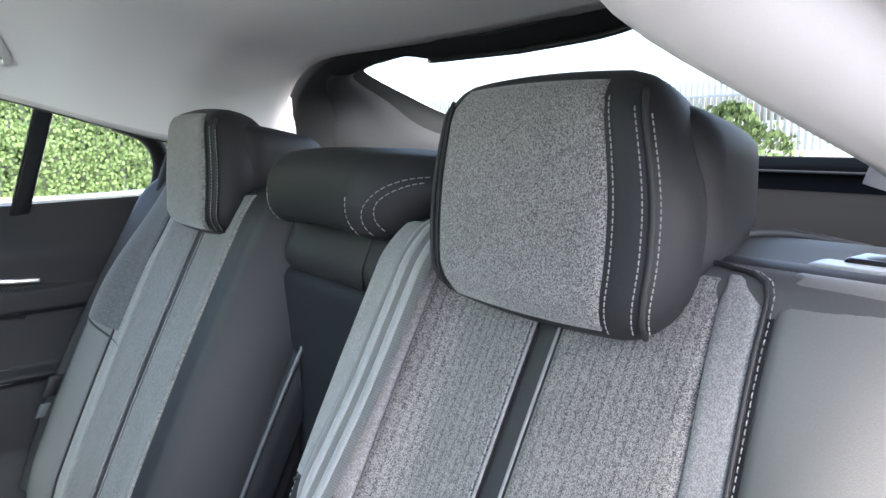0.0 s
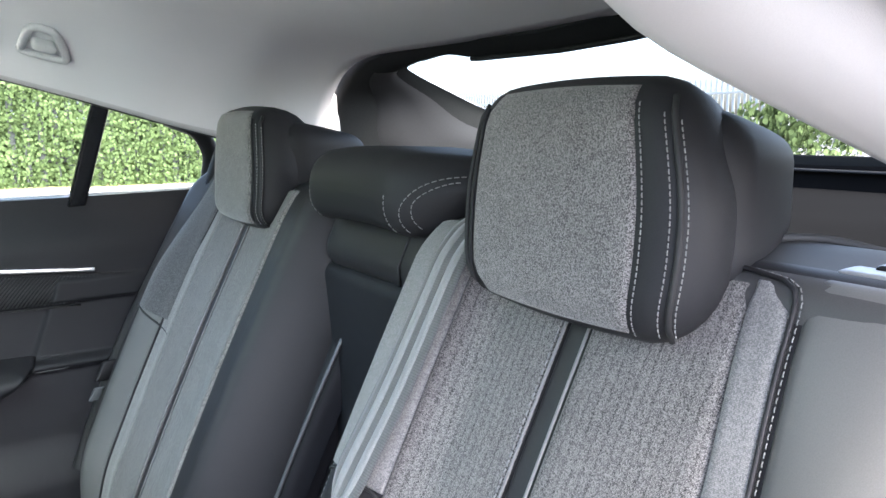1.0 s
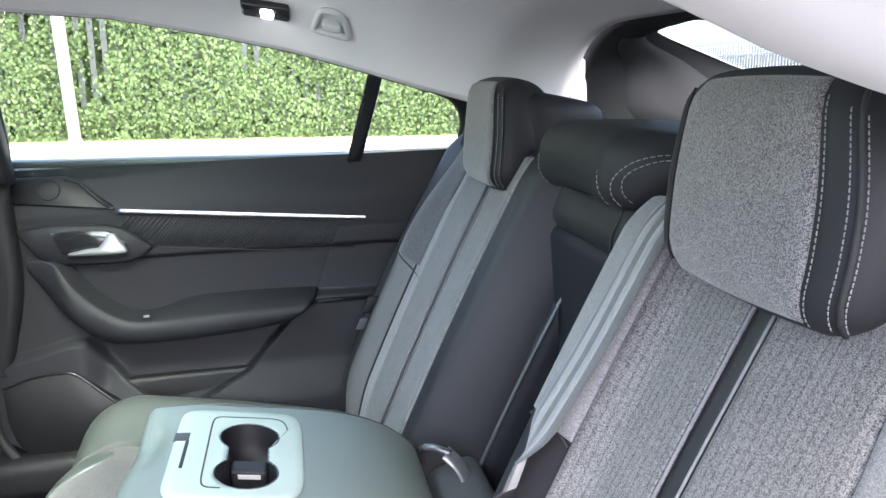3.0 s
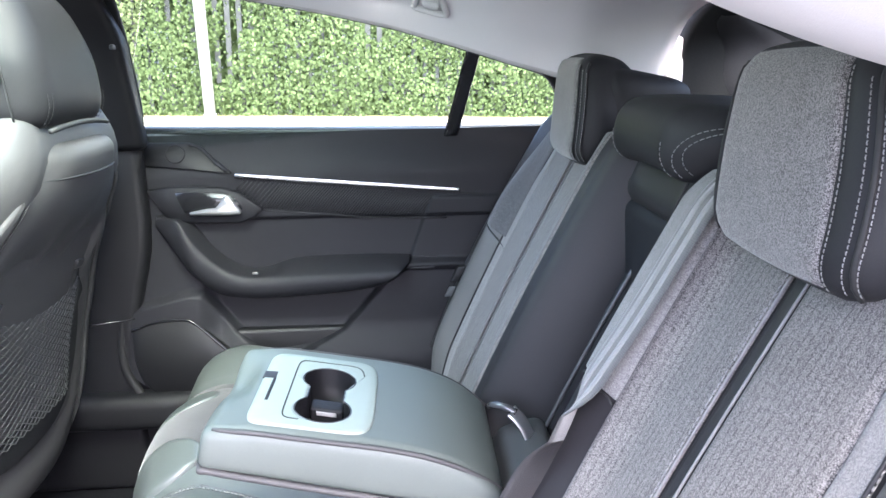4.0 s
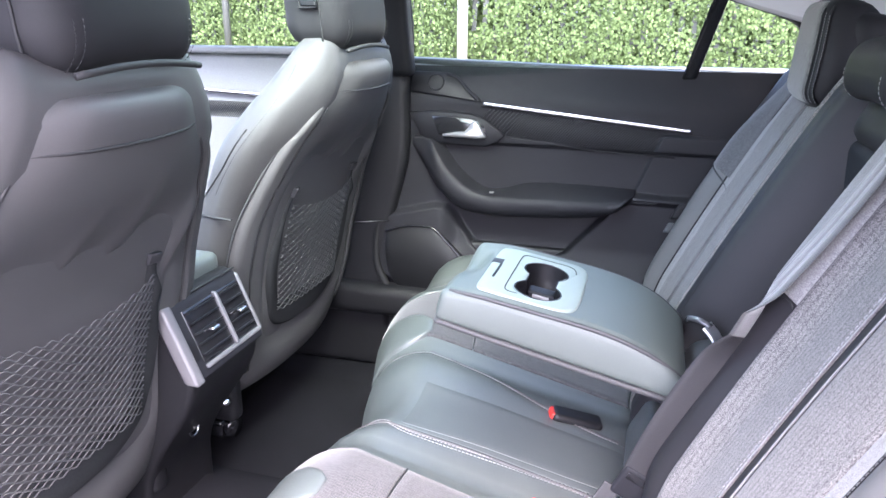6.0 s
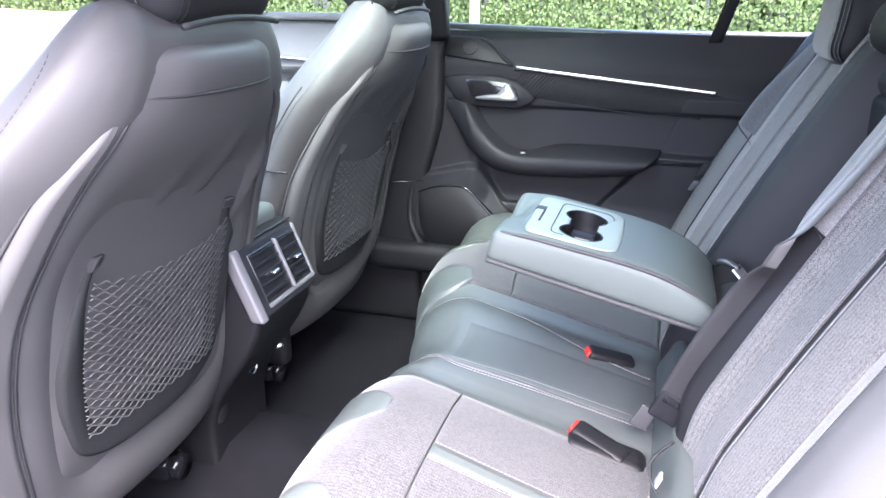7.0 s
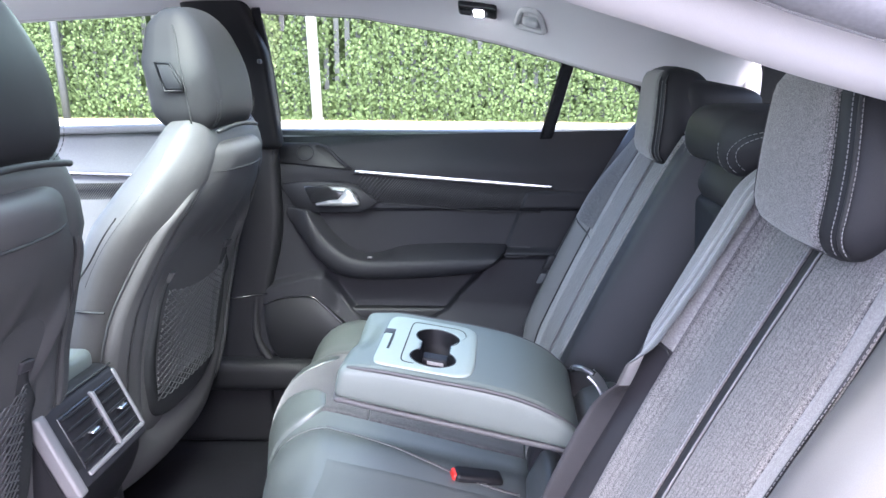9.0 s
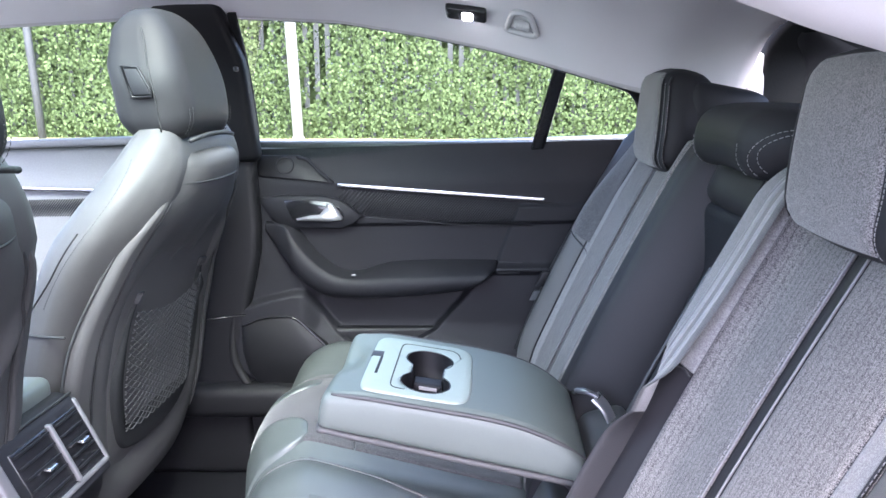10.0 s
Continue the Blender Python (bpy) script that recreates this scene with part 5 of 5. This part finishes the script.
def make_armrest():
    arm = thing("folding_armrest", "black leather centre armrest folded down with two cup holders", "armrest")
    TOPD = [(-0.02, 0.018), (0.0, 0.028), (0.02, 0.044), (0.05, 0.058), (0.09, 0.066), (0.14, 0.067), (0.28, 0.060), (0.335, 0.050), (0.36, 0.047)]
    height = lambda v: (table(TOPD, v - 0.018) + table(TOPD, v - 0.009) + 2 * table(TOPD, v) + table(TOPD, v + 0.009) + table(TOPD, v + 0.018)) / 6
    CUPS, R = ((0.023, 0.207), (-0.057, 0.207)), 0.0335
    cu, cv = -0.017, 0.207

    def in_cup(u, v, grow=0.0):
        return any((u - a) ** 2 + (v - b) ** 2 < (R + grow) ** 2 for a, b in CUPS) or (abs(u - cu) < 0.034 and abs(v - cv) < 0.0225 + grow)

    def base(u, v, d):
        return Vector((-0.165 - v * 0.974, 0.005 + u, 0.662 + 0.228 * v + d))

    def fn(u, v, d):
        # d from 0 (underside) to 1 (top)
        top = height(v)
        if d > 0.9 and in_cup(u, v, 0.004):
            d = 0.1
        dip = 0.013 * smooth(0.292, 0.325, v) * math.exp(-((u - 0.02) / 0.05) ** 2) if d > 0.4 else 0
        belly = 1 + 0.03 * math.sin(math.pi * min(1, max(0, d)))
        return base(u * belly, v - 0.012 * (d - 0.5) * smooth(0.26, 0.33, v), d * top - dip)
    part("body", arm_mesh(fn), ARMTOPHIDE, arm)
    # grey tray with its figure-of-eight opening
    N = 96
    bm = bmesh.new()

    def hole(a, grow=0.0):
        c, s = math.cos(a), math.sin(a)
        best, r = 0.0, 0.0
        while r < 0.12:
            r += 0.0008
            if in_cup(cu + c * r, cv + s * r, grow):
                best = r
        return cu + c * best, cv + s * best

    def ring(a, hx, front, rear, g=0.0):
        # rounded rectangle, squarer at its front corners
        c, s = math.cos(a), math.sin(a)
        e = 2 / (11.0 if s > 0 else 5.5)
        return -0.008 + math.copysign(abs(c) ** e, c) * (hx + g), cv + math.copysign(abs(s) ** e, s) * ((front if s > 0 else rear) + g)
    outer = lambda a, g: ring(a, 0.098, 0.081, 0.060, g)
    lid = lambda u, v, d: base(u, v, height(v) + d)
    angs = [2 * math.pi * i / N for i in range(N)]
    rings = [[lid(*outer(a, 0.0), -0.004) for a in angs], [lid(*outer(a, 0.0), 0.0008) for a in angs], [lid(*outer(a, -0.002), 0.0024) for a in angs]]
    for q in (0.25, 0.6, 0.9):
        rings.append([lid(outer(a, -0.002)[0] * (1 - q) + hole(a)[0] * q, outer(a, -0.002)[1] * (1 - q) + hole(a)[1] * q, 0.0024) for a in angs])
    rings.append([lid(*hole(a), 0.0024) for a in angs])
    rings.append([lid(*hole(a), 0.001) for a in angs])
    vv = [[bm.verts.new(p) for p in r] for r in rings]
    for a, b in zip(vv, vv[1:]):
        for i in range(N):
            bm.faces.new((a[i], a[(i + 1) % N], b[(i + 1) % N], b[i]))
    tray = part("tray", bm, TRAY, arm, "smooth pale grey cup holder tray")
    bm = bmesh.new()
    narrow = lambda a: (cu + (hole(a)[0] - cu) * 0.9, cv + (hole(a)[1] - cv) * 0.9)
    rings = [[lid(*hole(a, -0.0005), 0.003) for a in angs], [lid(*hole(a, -0.001), -0.02) for a in angs], [lid(*narrow(a), -0.046) for a in angs]]
    vv = [[bm.verts.new(p) for p in r] for r in rings]
    for a, b in zip(vv, vv[1:]):
        for i in range(N):
            bm.faces.new((a[i], a[(i + 1) % N], b[(i + 1) % N], b[i]))
    bm.faces.new(vv[-1])
    part("cup_holder", bm, PLASTIC, tray, "deep black cup holders")
    part("cup_rim", tube([lid(*hole(a, -0.0004), 0.0022) for a in angs], 0.0009, 5, closed=True), SATINDARK, tray)
    part("divider", rbox((0.026, 0.040, 0.036), 0.004, (3, 3, 2), lambda u, v, d: lid(cu + u, cv + v, d), (0, 0, -0.030)), SOFT, tray)
    part("divider_label", rbox((0.0016, 0.024, 0.005), 0.0006, (1, 1, 1), lambda u, v, d: lid(cu + u, cv + v, d), (-0.0135, 0, -0.018)), POST, tray, "small white mark")
    # dark tube on the tray draws the groove's shade
    part("groove", tube([lid(*ring(a, 0.080, 0.0440, 0.0430), 0.0022) for a in [radians(-72 + 250 * i / 80) for i in range(81)]], 0.0011, 5), SEAMDARK, tray)
    part("slot", rbox((0.062, 0.0045, 0.003), 0.0014, (4, 1, 1), lambda u, v, d: lid(u, v, d), (-0.020, 0.2735, 0.0014)), SOFT, tray)
    part("finger_notch", rbox((0.020, 0.017, 0.003), 0.0014, (2, 2, 1), lambda u, v, d: lid(u, v, d), (0.019, 0.2805, 0.0014)), RIBPLASTIC, tray)
    # piping round the lower and upper edges
    lo = [(-0.117, 0.005), (-0.118, 0.10), (-0.118, 0.24), (-0.116, 0.318), (-0.106, 0.333), (0.0, 0.337), (0.106, 0.333), (0.116, 0.318), (0.118, 0.24), (0.118, 0.10), (0.117, 0.005)]
    part("piping", tube([fn(u * 1.005, v, 0.02) for u, v in [Vector(p) for p in curve_pts(lo, 5)]], 0.0042, 8), LEATHER, arm)
    hi = [(-0.104, 0.0), (-0.114, 0.05), (-0.116, 0.12), (-0.116, 0.26), (-0.110, 0.325)]
    part("piping", tube([fn(u, v, 0.93) + Vector((0, -0.001, 0.0)) for u, v in [Vector(p) for p in curve_pts(hi, 6)]], 0.0030, 8), LEATHER, arm)
    part("piping", tube([fn(-u, v, 0.93) for u, v in [Vector(p) for p in curve_pts(hi, 6)]], 0.0030, 8), LEATHER, arm)
    # hinge block at the seat back, with its strap catch
    part("hinge_block", rbox((0.20, 0.085, 0.075), 0.025, (4, 4, 4), lambda u, v, d: Vector((-0.122 + v * 0.9, 0.005 + u, 0.638 + d + 0.25 * v)), (0, 0, 0)), LEATHER, arm)
    pull = part("pull_catch", tube([Vector(p) for p in curve_pts([(-0.160, 0.088, 0.700), (-0.158, 0.072, 0.709), (-0.146, 0.060, 0.712), (-0.130, 0.052, 0.706)], 6)], 0.0055, 8), SATINDARK, arm, "grey metal catch")
    part("catch_strap", ribbon(curve_pts([(-0.136, 0.054, 0.708), (-0.120, 0.046, 0.690), (-0.104, 0.034, 0.650), (-0.092, 0.024, 0.610)], 6), lambda q: Vector((0.012, 0.018, 0.006)), 0.003), SATIN, pull, "bright metal strap")


def arm_mesh(fn):
    """A padded block in u, v and a 0..1 height, with a fine top so that the cup wells can sink into it."""
    def wrap(u, v, d):
        return fn(u, v, d * 20.0)
    return rbox((0.236, 0.337, 0.05), 0.012, (80, 110, 3), wrap, (0, 0.1685, 0.025))


make_armrest()

# ---- front seats ----


XB = [(0.36, -0.985), (0.45, -0.950), (0.543, -0.925), (0.66, -0.908), (0.79, -0.872), (0.90, -0.818), (0.97, -0.775), (1.02, -0.750), (1.08, -0.742), (1.12, -0.745)]
TH = [(0.36, 0.16), (0.80, 0.125), (0.89, 0.135), (0.94, 0.142), (1.0, 0.130), (1.05, 0.112), (1.09, 0.105), (1.11, 0.10)]
WF = [(0.36, 0.250), (0.55, 0.272), (0.80, 0.284), (0.89, 0.286), (0.94, 0.276), (1.0, 0.246), (1.05, 0.212), (1.09, 0.197), (1.11, 0.19)]
WS = [(0.36, 0.19), (0.45, 0.22), (0.60, 0.250), (0.70, 0.258), (0.76, 0.256), (0.85, 0.232), (0.94, 0.198), (0.98, 0.176), (1.018, 0.150), (1.06, 0.135)]


def soft_table(rows, x, r=0.03):
    """A table with its corners rounded over r."""
    return sum(table(rows, x + r * k) * w for k, w in ((-1, 0.15), (-0.5, 0.2), (0, 0.3), (0.5, 0.2), (1, 0.15)))


def make_front_seat(yc, inner):
    """inner: the side, +1 or -1, that faces the car's middle."""
    t = thing("front_seat", "black leather front seat with net pocket on its back", "car seat", "front seats")

    def shell(u, z, d):
        # u from -1 to 1 over the back
        w = soft_table(WS, z)
        a = abs(u)
        hollow = 0.034 * smooth(0.86, 0.45, a) * smooth(0.95, 0.80, z) * smooth(0.44, 0.58, z)
        fold = 0.0
        for u0, lean, z0, z1, k in ((-0.05, 1.3, 0.70, 0.88, 0.007), (0.20, 1.0, 0.80, 0.93, 0.006), (0.52, 2.2, 0.72, 0.90, 0.010), (-0.38, 1.6, 0.74, 0.90, 0.005), (0.05, 0.8, 0.70, 0.80, 0.004)):
            fold += k * math.exp(-((u - u0 - lean * (z - z0)) / 0.06) ** 2) * smooth(z0 - 0.05, z0 + 0.04, z) * smooth(z1 + 0.04, z1 - 0.04, z)
        d -= 0.013 * smooth(0.95, 1.03, z) * smooth(0.45, 1.0, a)
        return Vector((soft_table(XB, z) + d - hollow + fold - 0.026 * a ** 2.4, yc + u * w, z))

    def taut(u, z, d):
        # the net's flat stretch over the hollow
        return Vector((soft_table(XB, z) + d - 0.026 * abs(u) ** 2.4, yc + u * soft_table(WS, z), z))

    def front(u, z, d):
        # u from -1 to 1 over the cushion, d from 0 at the rear to 1 at the front
        a = abs(u)
        dip = 0.014 * smooth(0.75, 0.35, a) * smooth(1.0, 1.09, z)
        roll = 0.030 * smooth(0.6, 1.0, a) * (1 - d) + 0.02 * a ** 3 * d
        return Vector((soft_table(XB, z) - 0.020 - roll - d * soft_table(TH, z), yc + u * soft_table(WF, z) * (1 - 0.14 * d * d), z - dip))
    part("backrest", rbox((2.0, 1.6, 1.0), 0.36, (26, 34, 6), lambda u, v, d: front(u, 0.735 + 0.4625 * v, 0.5 - d), (0, 0, 0)), LEATHER, t)
    part("back_shell", rbox((2.0, 0.66, 0.08), 0.028, (44, 48, 3), shell, (0, 0.725, -0.042)), LEATHER, t)
    for sg in (-1, 1):
        rim = [(1.0, 0.46), (1.01, 0.60), (1.01, 0.80), (1.0, 0.90), (0.99, 0.955), (0.97, 0.995), (0.95, 1.018), (0.92, 1.036)]
        lift = lambda z: 0.012 * smooth(0.97, 1.03, z)
        band = patch(lambda u, z, d: shell(sg * u, z, d - lift(z)), lambda z: 0.915 - 0.03 * smooth(0.9, 1.02, z), lambda z: 1.10 - 0.12 * smooth(0.9, 1.03, z), 0.44, 1.034, 8, 40, 0.004, 0.045, -0.018)
        part("edge_band", band, LEATHER, t, "padded leather edge band")
        part("rim_seam", tube([shell(sg * (u * 1.10 - 0.10 * smooth(0.9, 1.03, z)), z, -0.013 - lift(z)) for u, z in curve_pts(rim, 6)], 0.0022, 6), SEAMDARK, t)
        part("back_seam", tube([shell(sg * (u * 0.905 - 0.03 * smooth(0.9, 1.02, z)), z, -0.001 - lift(z)) for u, z in curve_pts(rim, 6)], 0.0020, 6), SEAMDARK, t)
        part("side_seam", tube([front(sg * u, z, d) for u, z, d in curve_pts([(1.003, 0.80, 0.80), (1.003, 0.84, 0.66), (1.003, 0.88, 0.52), (1.003, 0.92, 0.47), (0.998, 0.95, 0.45)], 6)], 0.0013, 6), SEAMDARK, t)
        part("cross_seam", tube([front(sg * 1.004, 0.795, 0.05 + 0.9 * i / 8) for i in range(9)], 0.0024, 6), SEAMDARK, t)
        part("top_seam", tube([shell(sg * u, z, d) for u, z, d in curve_pts([(0.98, 1.060, -0.020), (0.95, 1.045, -0.010), (0.90, 1.03, -0.006), (0.86, 1.005, -0.004)], 5)], 0.0020, 6), SEAMDARK, t)
    for sg in (-1, 1):
        part("stitching", stitches(lambda a, b, d: front(sg * (1.002 - 0.02 * smooth(0.95, 1.06, b)), b, a - d * 0), [(0.30 + 0.20 * smooth(1.0, 0.8, z), z) for z in [1.055 - 0.22 * i / 24 for i in range(25)]], 0.006, 0.004, 0.0004, 0.001), SEAMDARK, t, "dark stitching")
    part("band_seam", tube([shell(u, 1.006 - 0.004 * (1 - u * u), 0.0008 - 0.006 * abs(u)) for u in [-0.86 + 1.72 * i / 24 for i in range(25)]], 0.0020, 6), SEAMDARK, t)
    # net pocket with its plastic frame
    fr = curve_pts([(-0.565, 0.812), (-0.57, 0.77), (-0.575, 0.70), (-0.565, 0.625), (-0.50, 0.570), (-0.36, 0.552), (0.0, 0.548), (0.36, 0.552), (0.50, 0.570), (0.565, 0.625), (0.575, 0.70), (0.57, 0.77), (0.565, 0.812)], 6)
    bm = bmesh.new()
    rows = []
    for i, p in enumerate(fr):
        q = (fr[min(i + 1, len(fr) - 1)] - fr[max(i - 1, 0)])
        q = Vector((q.x * 0.22, q.y)).normalized()
        n = Vector((-q.y / 0.22, q.x))
        hw = 0.0095 + 0.018 * smooth(0.80, 0.66, p.y) + 0.006 * smooth(0.60, 0.56, p.y)
        rows.append([bm.verts.new(shell(p.x + n.x * hw * k, p.y + n.y * hw * k, h)) for k, h in ((-1, -0.006), (-0.95, 0.010), (-0.75, 0.016), (0, 0.018), (0.75, 0.015), (0.95, 0.008), (1, -0.006))])
    for a, b in zip(rows, rows[1:]):
        for k in range(6):
            bm.faces.new((a[k], a[k + 1], b[k + 1], b[k]))
    pocket = part("net_frame", bm, HATCHGREY, t, "black plastic pocket frame")
    # dark patch puts the hollow's shade behind the net
    part("pocket_shade", patch(shell, -0.55, 0.55, 0.56, 0.735, 14, 10, 0.0012, 0.01), HATCHGREY, pocket)
    for sg in (-1, 1):
        part("frame_tip", rbox((0.075, 0.018, 0.014), 0.004, (1, 1, 1), lambda a, b, c: shell(sg * 0.565 + a, 0.815 + b, 0.014 + c)), RIBPLASTIC, pocket)
    bm = bmesh.new()
    N = 32
    for i in range(N):
        z0 = 0.570 + (0.790 - 0.570) * i / (N - 1)
        pts = []
        for k in range(61):
            u = -0.565 + 1.13 * k / 60
            sag = 0.022 * (1 - (u / 0.565) ** 2) * (i / N)
            z = z0 - sag + 0.0027 * math.sin(2 * math.pi * (k / 5.0) + math.pi * i)
            pts.append(taut(u, z, -0.003 + 0.004 * smooth(0.565, 0.4, abs(u))))
        tube(pts, 0.0011, 4, bm)
    part("net", bm, NET, pocket, "grey elastic net")
    # headrest
    def hr(u, v, d):
        d *= table([(0.0, 0.86), (0.05, 0.98), (0.13, 0.98), (0.19, 0.75), (0.215, 0.55)], v)
        w = u * (1 - 0.26 * smooth(0.09, 0.22, v)) * (1 + 0.04 * math.sin(math.pi * min(1, max(0, v / 0.2))))
        x = -0.762 - 1.7 * max(0, v - 0.05) ** 2
        return Vector((x + d - 3.5 * max(0, abs(u) - 0.07) ** 2, yc + inner * 0.021 + w, 1.068 + v + 0.010 * (1 - (u / 0.12) ** 2)))
    h = part("headrest", rbox((0.242, 0.215, 0.125), 0.045, (16, 14, 8), hr, (0, 0.1075, -0.0625)), HIDE, t)
    for sg in (-1, 1):
        part("seam", tube([hr(sg * 0.1205, 0.02 + 0.17 * i / 14, -0.034) for i in range(15)], 0.0016, 6), SEAMDARK, h)
        part("post", tube([Vector((-0.815, yc + inner * 0.021 + sg * 0.055, 1.0)), Vector((-0.815, yc + inner * 0.021 + sg * 0.055, 1.10))], 0.007, 10), PLASTIC, h)
    side = lambda u, v, d: hr(inner * (0.1210 + d), v, u)
    part("side_button", rbox((0.027, 0.044, 0.008), 0.003, (2, 2, 1), lambda a, q, c: side(-0.056 + a * (1 - 6 * q) - 0.25 * q, 0.104 + q, c)), SOFT, h, "square headrest button")
    part("button_rim", tube([side(-0.056 + a - 0.25 * q, 0.104 + q, 0.004) for a, q in ((-0.017, -0.024), (0.016, -0.024), (0.018, -0.012), (0.014, 0.022), (-0.012, 0.025))], 0.0024, 6, closed=True), PLASTIC, h)
    hs = rounded(hr, 0.0, 0.215, 0.045)
    for uu in (-0.093, -0.082, 0.082, 0.093):
        stitch_row(h, hs, [(uu, 0.006 + 0.05 * i / 8) for i in range(9)], 0.0056, 0.004, 0.0005, 0.001, SEAMDARK)
    part("lower_hem", tube([hr(-0.10 + 0.2 * i / 12, 0.004, 0.0) for i in range(13)], 0.004, 8), SEAMDARK, h)
    # cushion, its side cover and the rail underneath
    part("seat_cushion", rbox((0.52, 0.46, 0.18), 0.05, (8, 8, 3), lambda a, b, c: Vector((a, b, c)), (-1.36, yc, 0.44)), LEATHER, t)
    part("side_cover", rbox((0.36, 0.04, 0.12), 0.015, (4, 1, 2), lambda a, b, c: Vector((a, b, c)), (-1.16, yc + inner * 0.225, 0.42)), PLASTIC, t)
    part("rail", rbox((0.30, 0.06, 0.045), 0.012, (2, 1, 1), None, (-1.20, yc + inner * 0.16, 0.30)), GLOSS, t)
    part("rail_end", tube([Vector((-1.06, yc + inner * 0.16, 0.30)), Vector((-1.035, yc + inner * 0.16, 0.30))], 0.024, 16), GLOSS, t)


make_front_seat(-0.322, 1)
make_front_seat(0.370, -1)


def make_console():
    c = thing("centre_console", "black centre console with two rear air vents", "console")
    Y0, Y1 = -0.132, 0.066
    yc = (Y0 + Y1) / 2

    def taper(x, y, z):
        # the rear face leans in towards the floor under the vents
        lean = -0.115 * smooth(0.60, 0.36, z) + 0.0
        top = -0.045 * smooth(0.61, 0.73, z)
        return Vector((x + (lean + top) * smooth(-1.3, -0.95, x), yc + (y - yc) * (1 - 0.06 * smooth(0.6, 0.3, z)), z))
    part("body", rbox((0.70, Y1 - Y0, 0.48), 0.012, (8, 4, 16), taper, (-1.225, yc, 0.48)), PLASTIC, c)
    part("lid", rbox((0.46, 0.185, 0.04), 0.015, (6, 4, 2), lambda x, y, z: Vector((x, y, z + 0.05 * smooth(-1.0, -1.3, x))), (-1.165, yc, 0.728)), LEATHER2, c, "smooth console lid")
    face = lambda u, v, d: Vector((-0.872 - 0.048 * (v / 0.115) + d, yc + u, 0.605 + v))
    bez = part("vent_bezel", rbox((0.206, 0.122, 0.03), 0.010, (6, 4, 2), face, (0, 0.048, -0.012)), SOFT, c)
    part("side_trim", rbox((0.022, 0.122, 0.026), 0.006, (2, 6, 2), face, (-0.094, 0.049, -0.006)), SILVER, bez, "silver side trim")
    part("side_trim", rbox((0.008, 0.10, 0.012), 0.003, (1, 4, 1), face, (0.096, 0.053, 0.0)), SILVER, bez, "silver side trim")
    part("bottom_trim", rbox((0.16, 0.006, 0.01), 0.002, (4, 1, 1), face, (0.014, 0.006, 0.002)), SILVER, bez, "silver lower trim")
    part("vent_opening", rbox((0.158, 0.082, 0.008), 0.003, (2, 2, 1), face, (0.012, 0.053, 0.001)), GLOSS, bez)
    part("vent_bar", rbox((0.008, 0.086, 0.010), 0.003, (1, 2, 1), face, (0.020, 0.053, 0.006)), SILVER, bez, "silver bar between the vents")
    for u0, w in ((-0.026, 0.074), (0.056, 0.054)):
        for i in range(5):
            part("slat", rbox((w, 0.003, 0.010), 0.0012, (1, 1, 1), lambda a, b, d: face(u0 + a, 0.021 + 0.016 * i + b + 0.4 * d, d), (0, 0, 0.006)), PLASTIC, bez)
        part("slider", rbox((0.020, 0.005, 0.010), 0.002, (1, 1, 1), face, (u0 + 0.005, 0.053, 0.012)), CHROME, bez, "bright vent slider")
    part("top_line", tube([face(-0.10 + 0.2 * i / 6, 0.110, 0.001) for i in range(7)], 0.0022, 6), SEAMDARK, bez)
    part("lower_panel", rbox((0.13, 0.19, 0.012), 0.01, (4, 6, 1), lambda u, v, d: Vector((-0.905 - 0.115 * smooth(0.60, 0.36, 0.40 + v) + d + 0.010, yc + 0.01 + u, 0.40 + v)), (0, 0.085, 0)), SOFT, c)
    sk = part("power_socket", tube([Vector((-0.985, yc - 0.005, 0.455)), Vector((-0.955, yc - 0.005, 0.452))], 0.013, 16), GLOSS, c, "round power socket")
    part("socket_rim", tube([Vector((-0.954, yc - 0.005 + 0.013 * math.cos(a), 0.452 + 0.013 * math.sin(a))) for a in [2 * math.pi * i / 20 for i in range(20)]], 0.002, 6, closed=True), CHROME, sk)
    part("bolt", tube([Vector((-0.99, Y1 + 0.008, 0.44)), Vector((-0.955, Y1 + 0.008, 0.44))], 0.007, 12), CHROME, c)


make_console()

# sill trim along the far door's foot, and the bench's plinth
tagged(part("trim", rbox((1.6, 0.07, 0.08), 0.025, (10, 2, 2), None, (-1.15, 0.68, 0.435)), PLASTIC), "grey plastic sill trim along the door", "trim", kind="structure")
tagged(part("plinth", box(-0.64, -0.1, -0.64, 0.68, 0.2, 0.355, 0.02, (2, 4, 2)), CARPET), "black carpeted step under the rear bench", "plinth", kind="structure")
tagged(part("wall_seat", box(0.02, 0.10, -0.62, 0.65, 0.3, 0.98, 0.02), SOFT), "black panel closing the back of the rear seats", "wall", kind="structure")
mat_t = thing("floor_mat", "black carpet mat on the rear floor", "mat")
part("mat", rbox((0.42, 0.46, 0.012), 0.005, (6, 6, 1), lambda x, y, z: Vector((x, y, z + 0.004 * noise.noise(Vector((x * 9, y * 9, 1))))), (-0.93, 0.345, 0.238)), CARPET, mat_t)
mat_n = thing("floor_mat", "black carpet mat on the rear floor", "mat")
part("mat", rbox((0.42, 0.46, 0.012), 0.005, (6, 6, 1), lambda x, y, z: Vector((x, y, z + 0.004 * noise.noise(Vector((x * 9, y * 9, 1))))), (-0.93, -0.40, 0.238)), CARPET, mat_n)
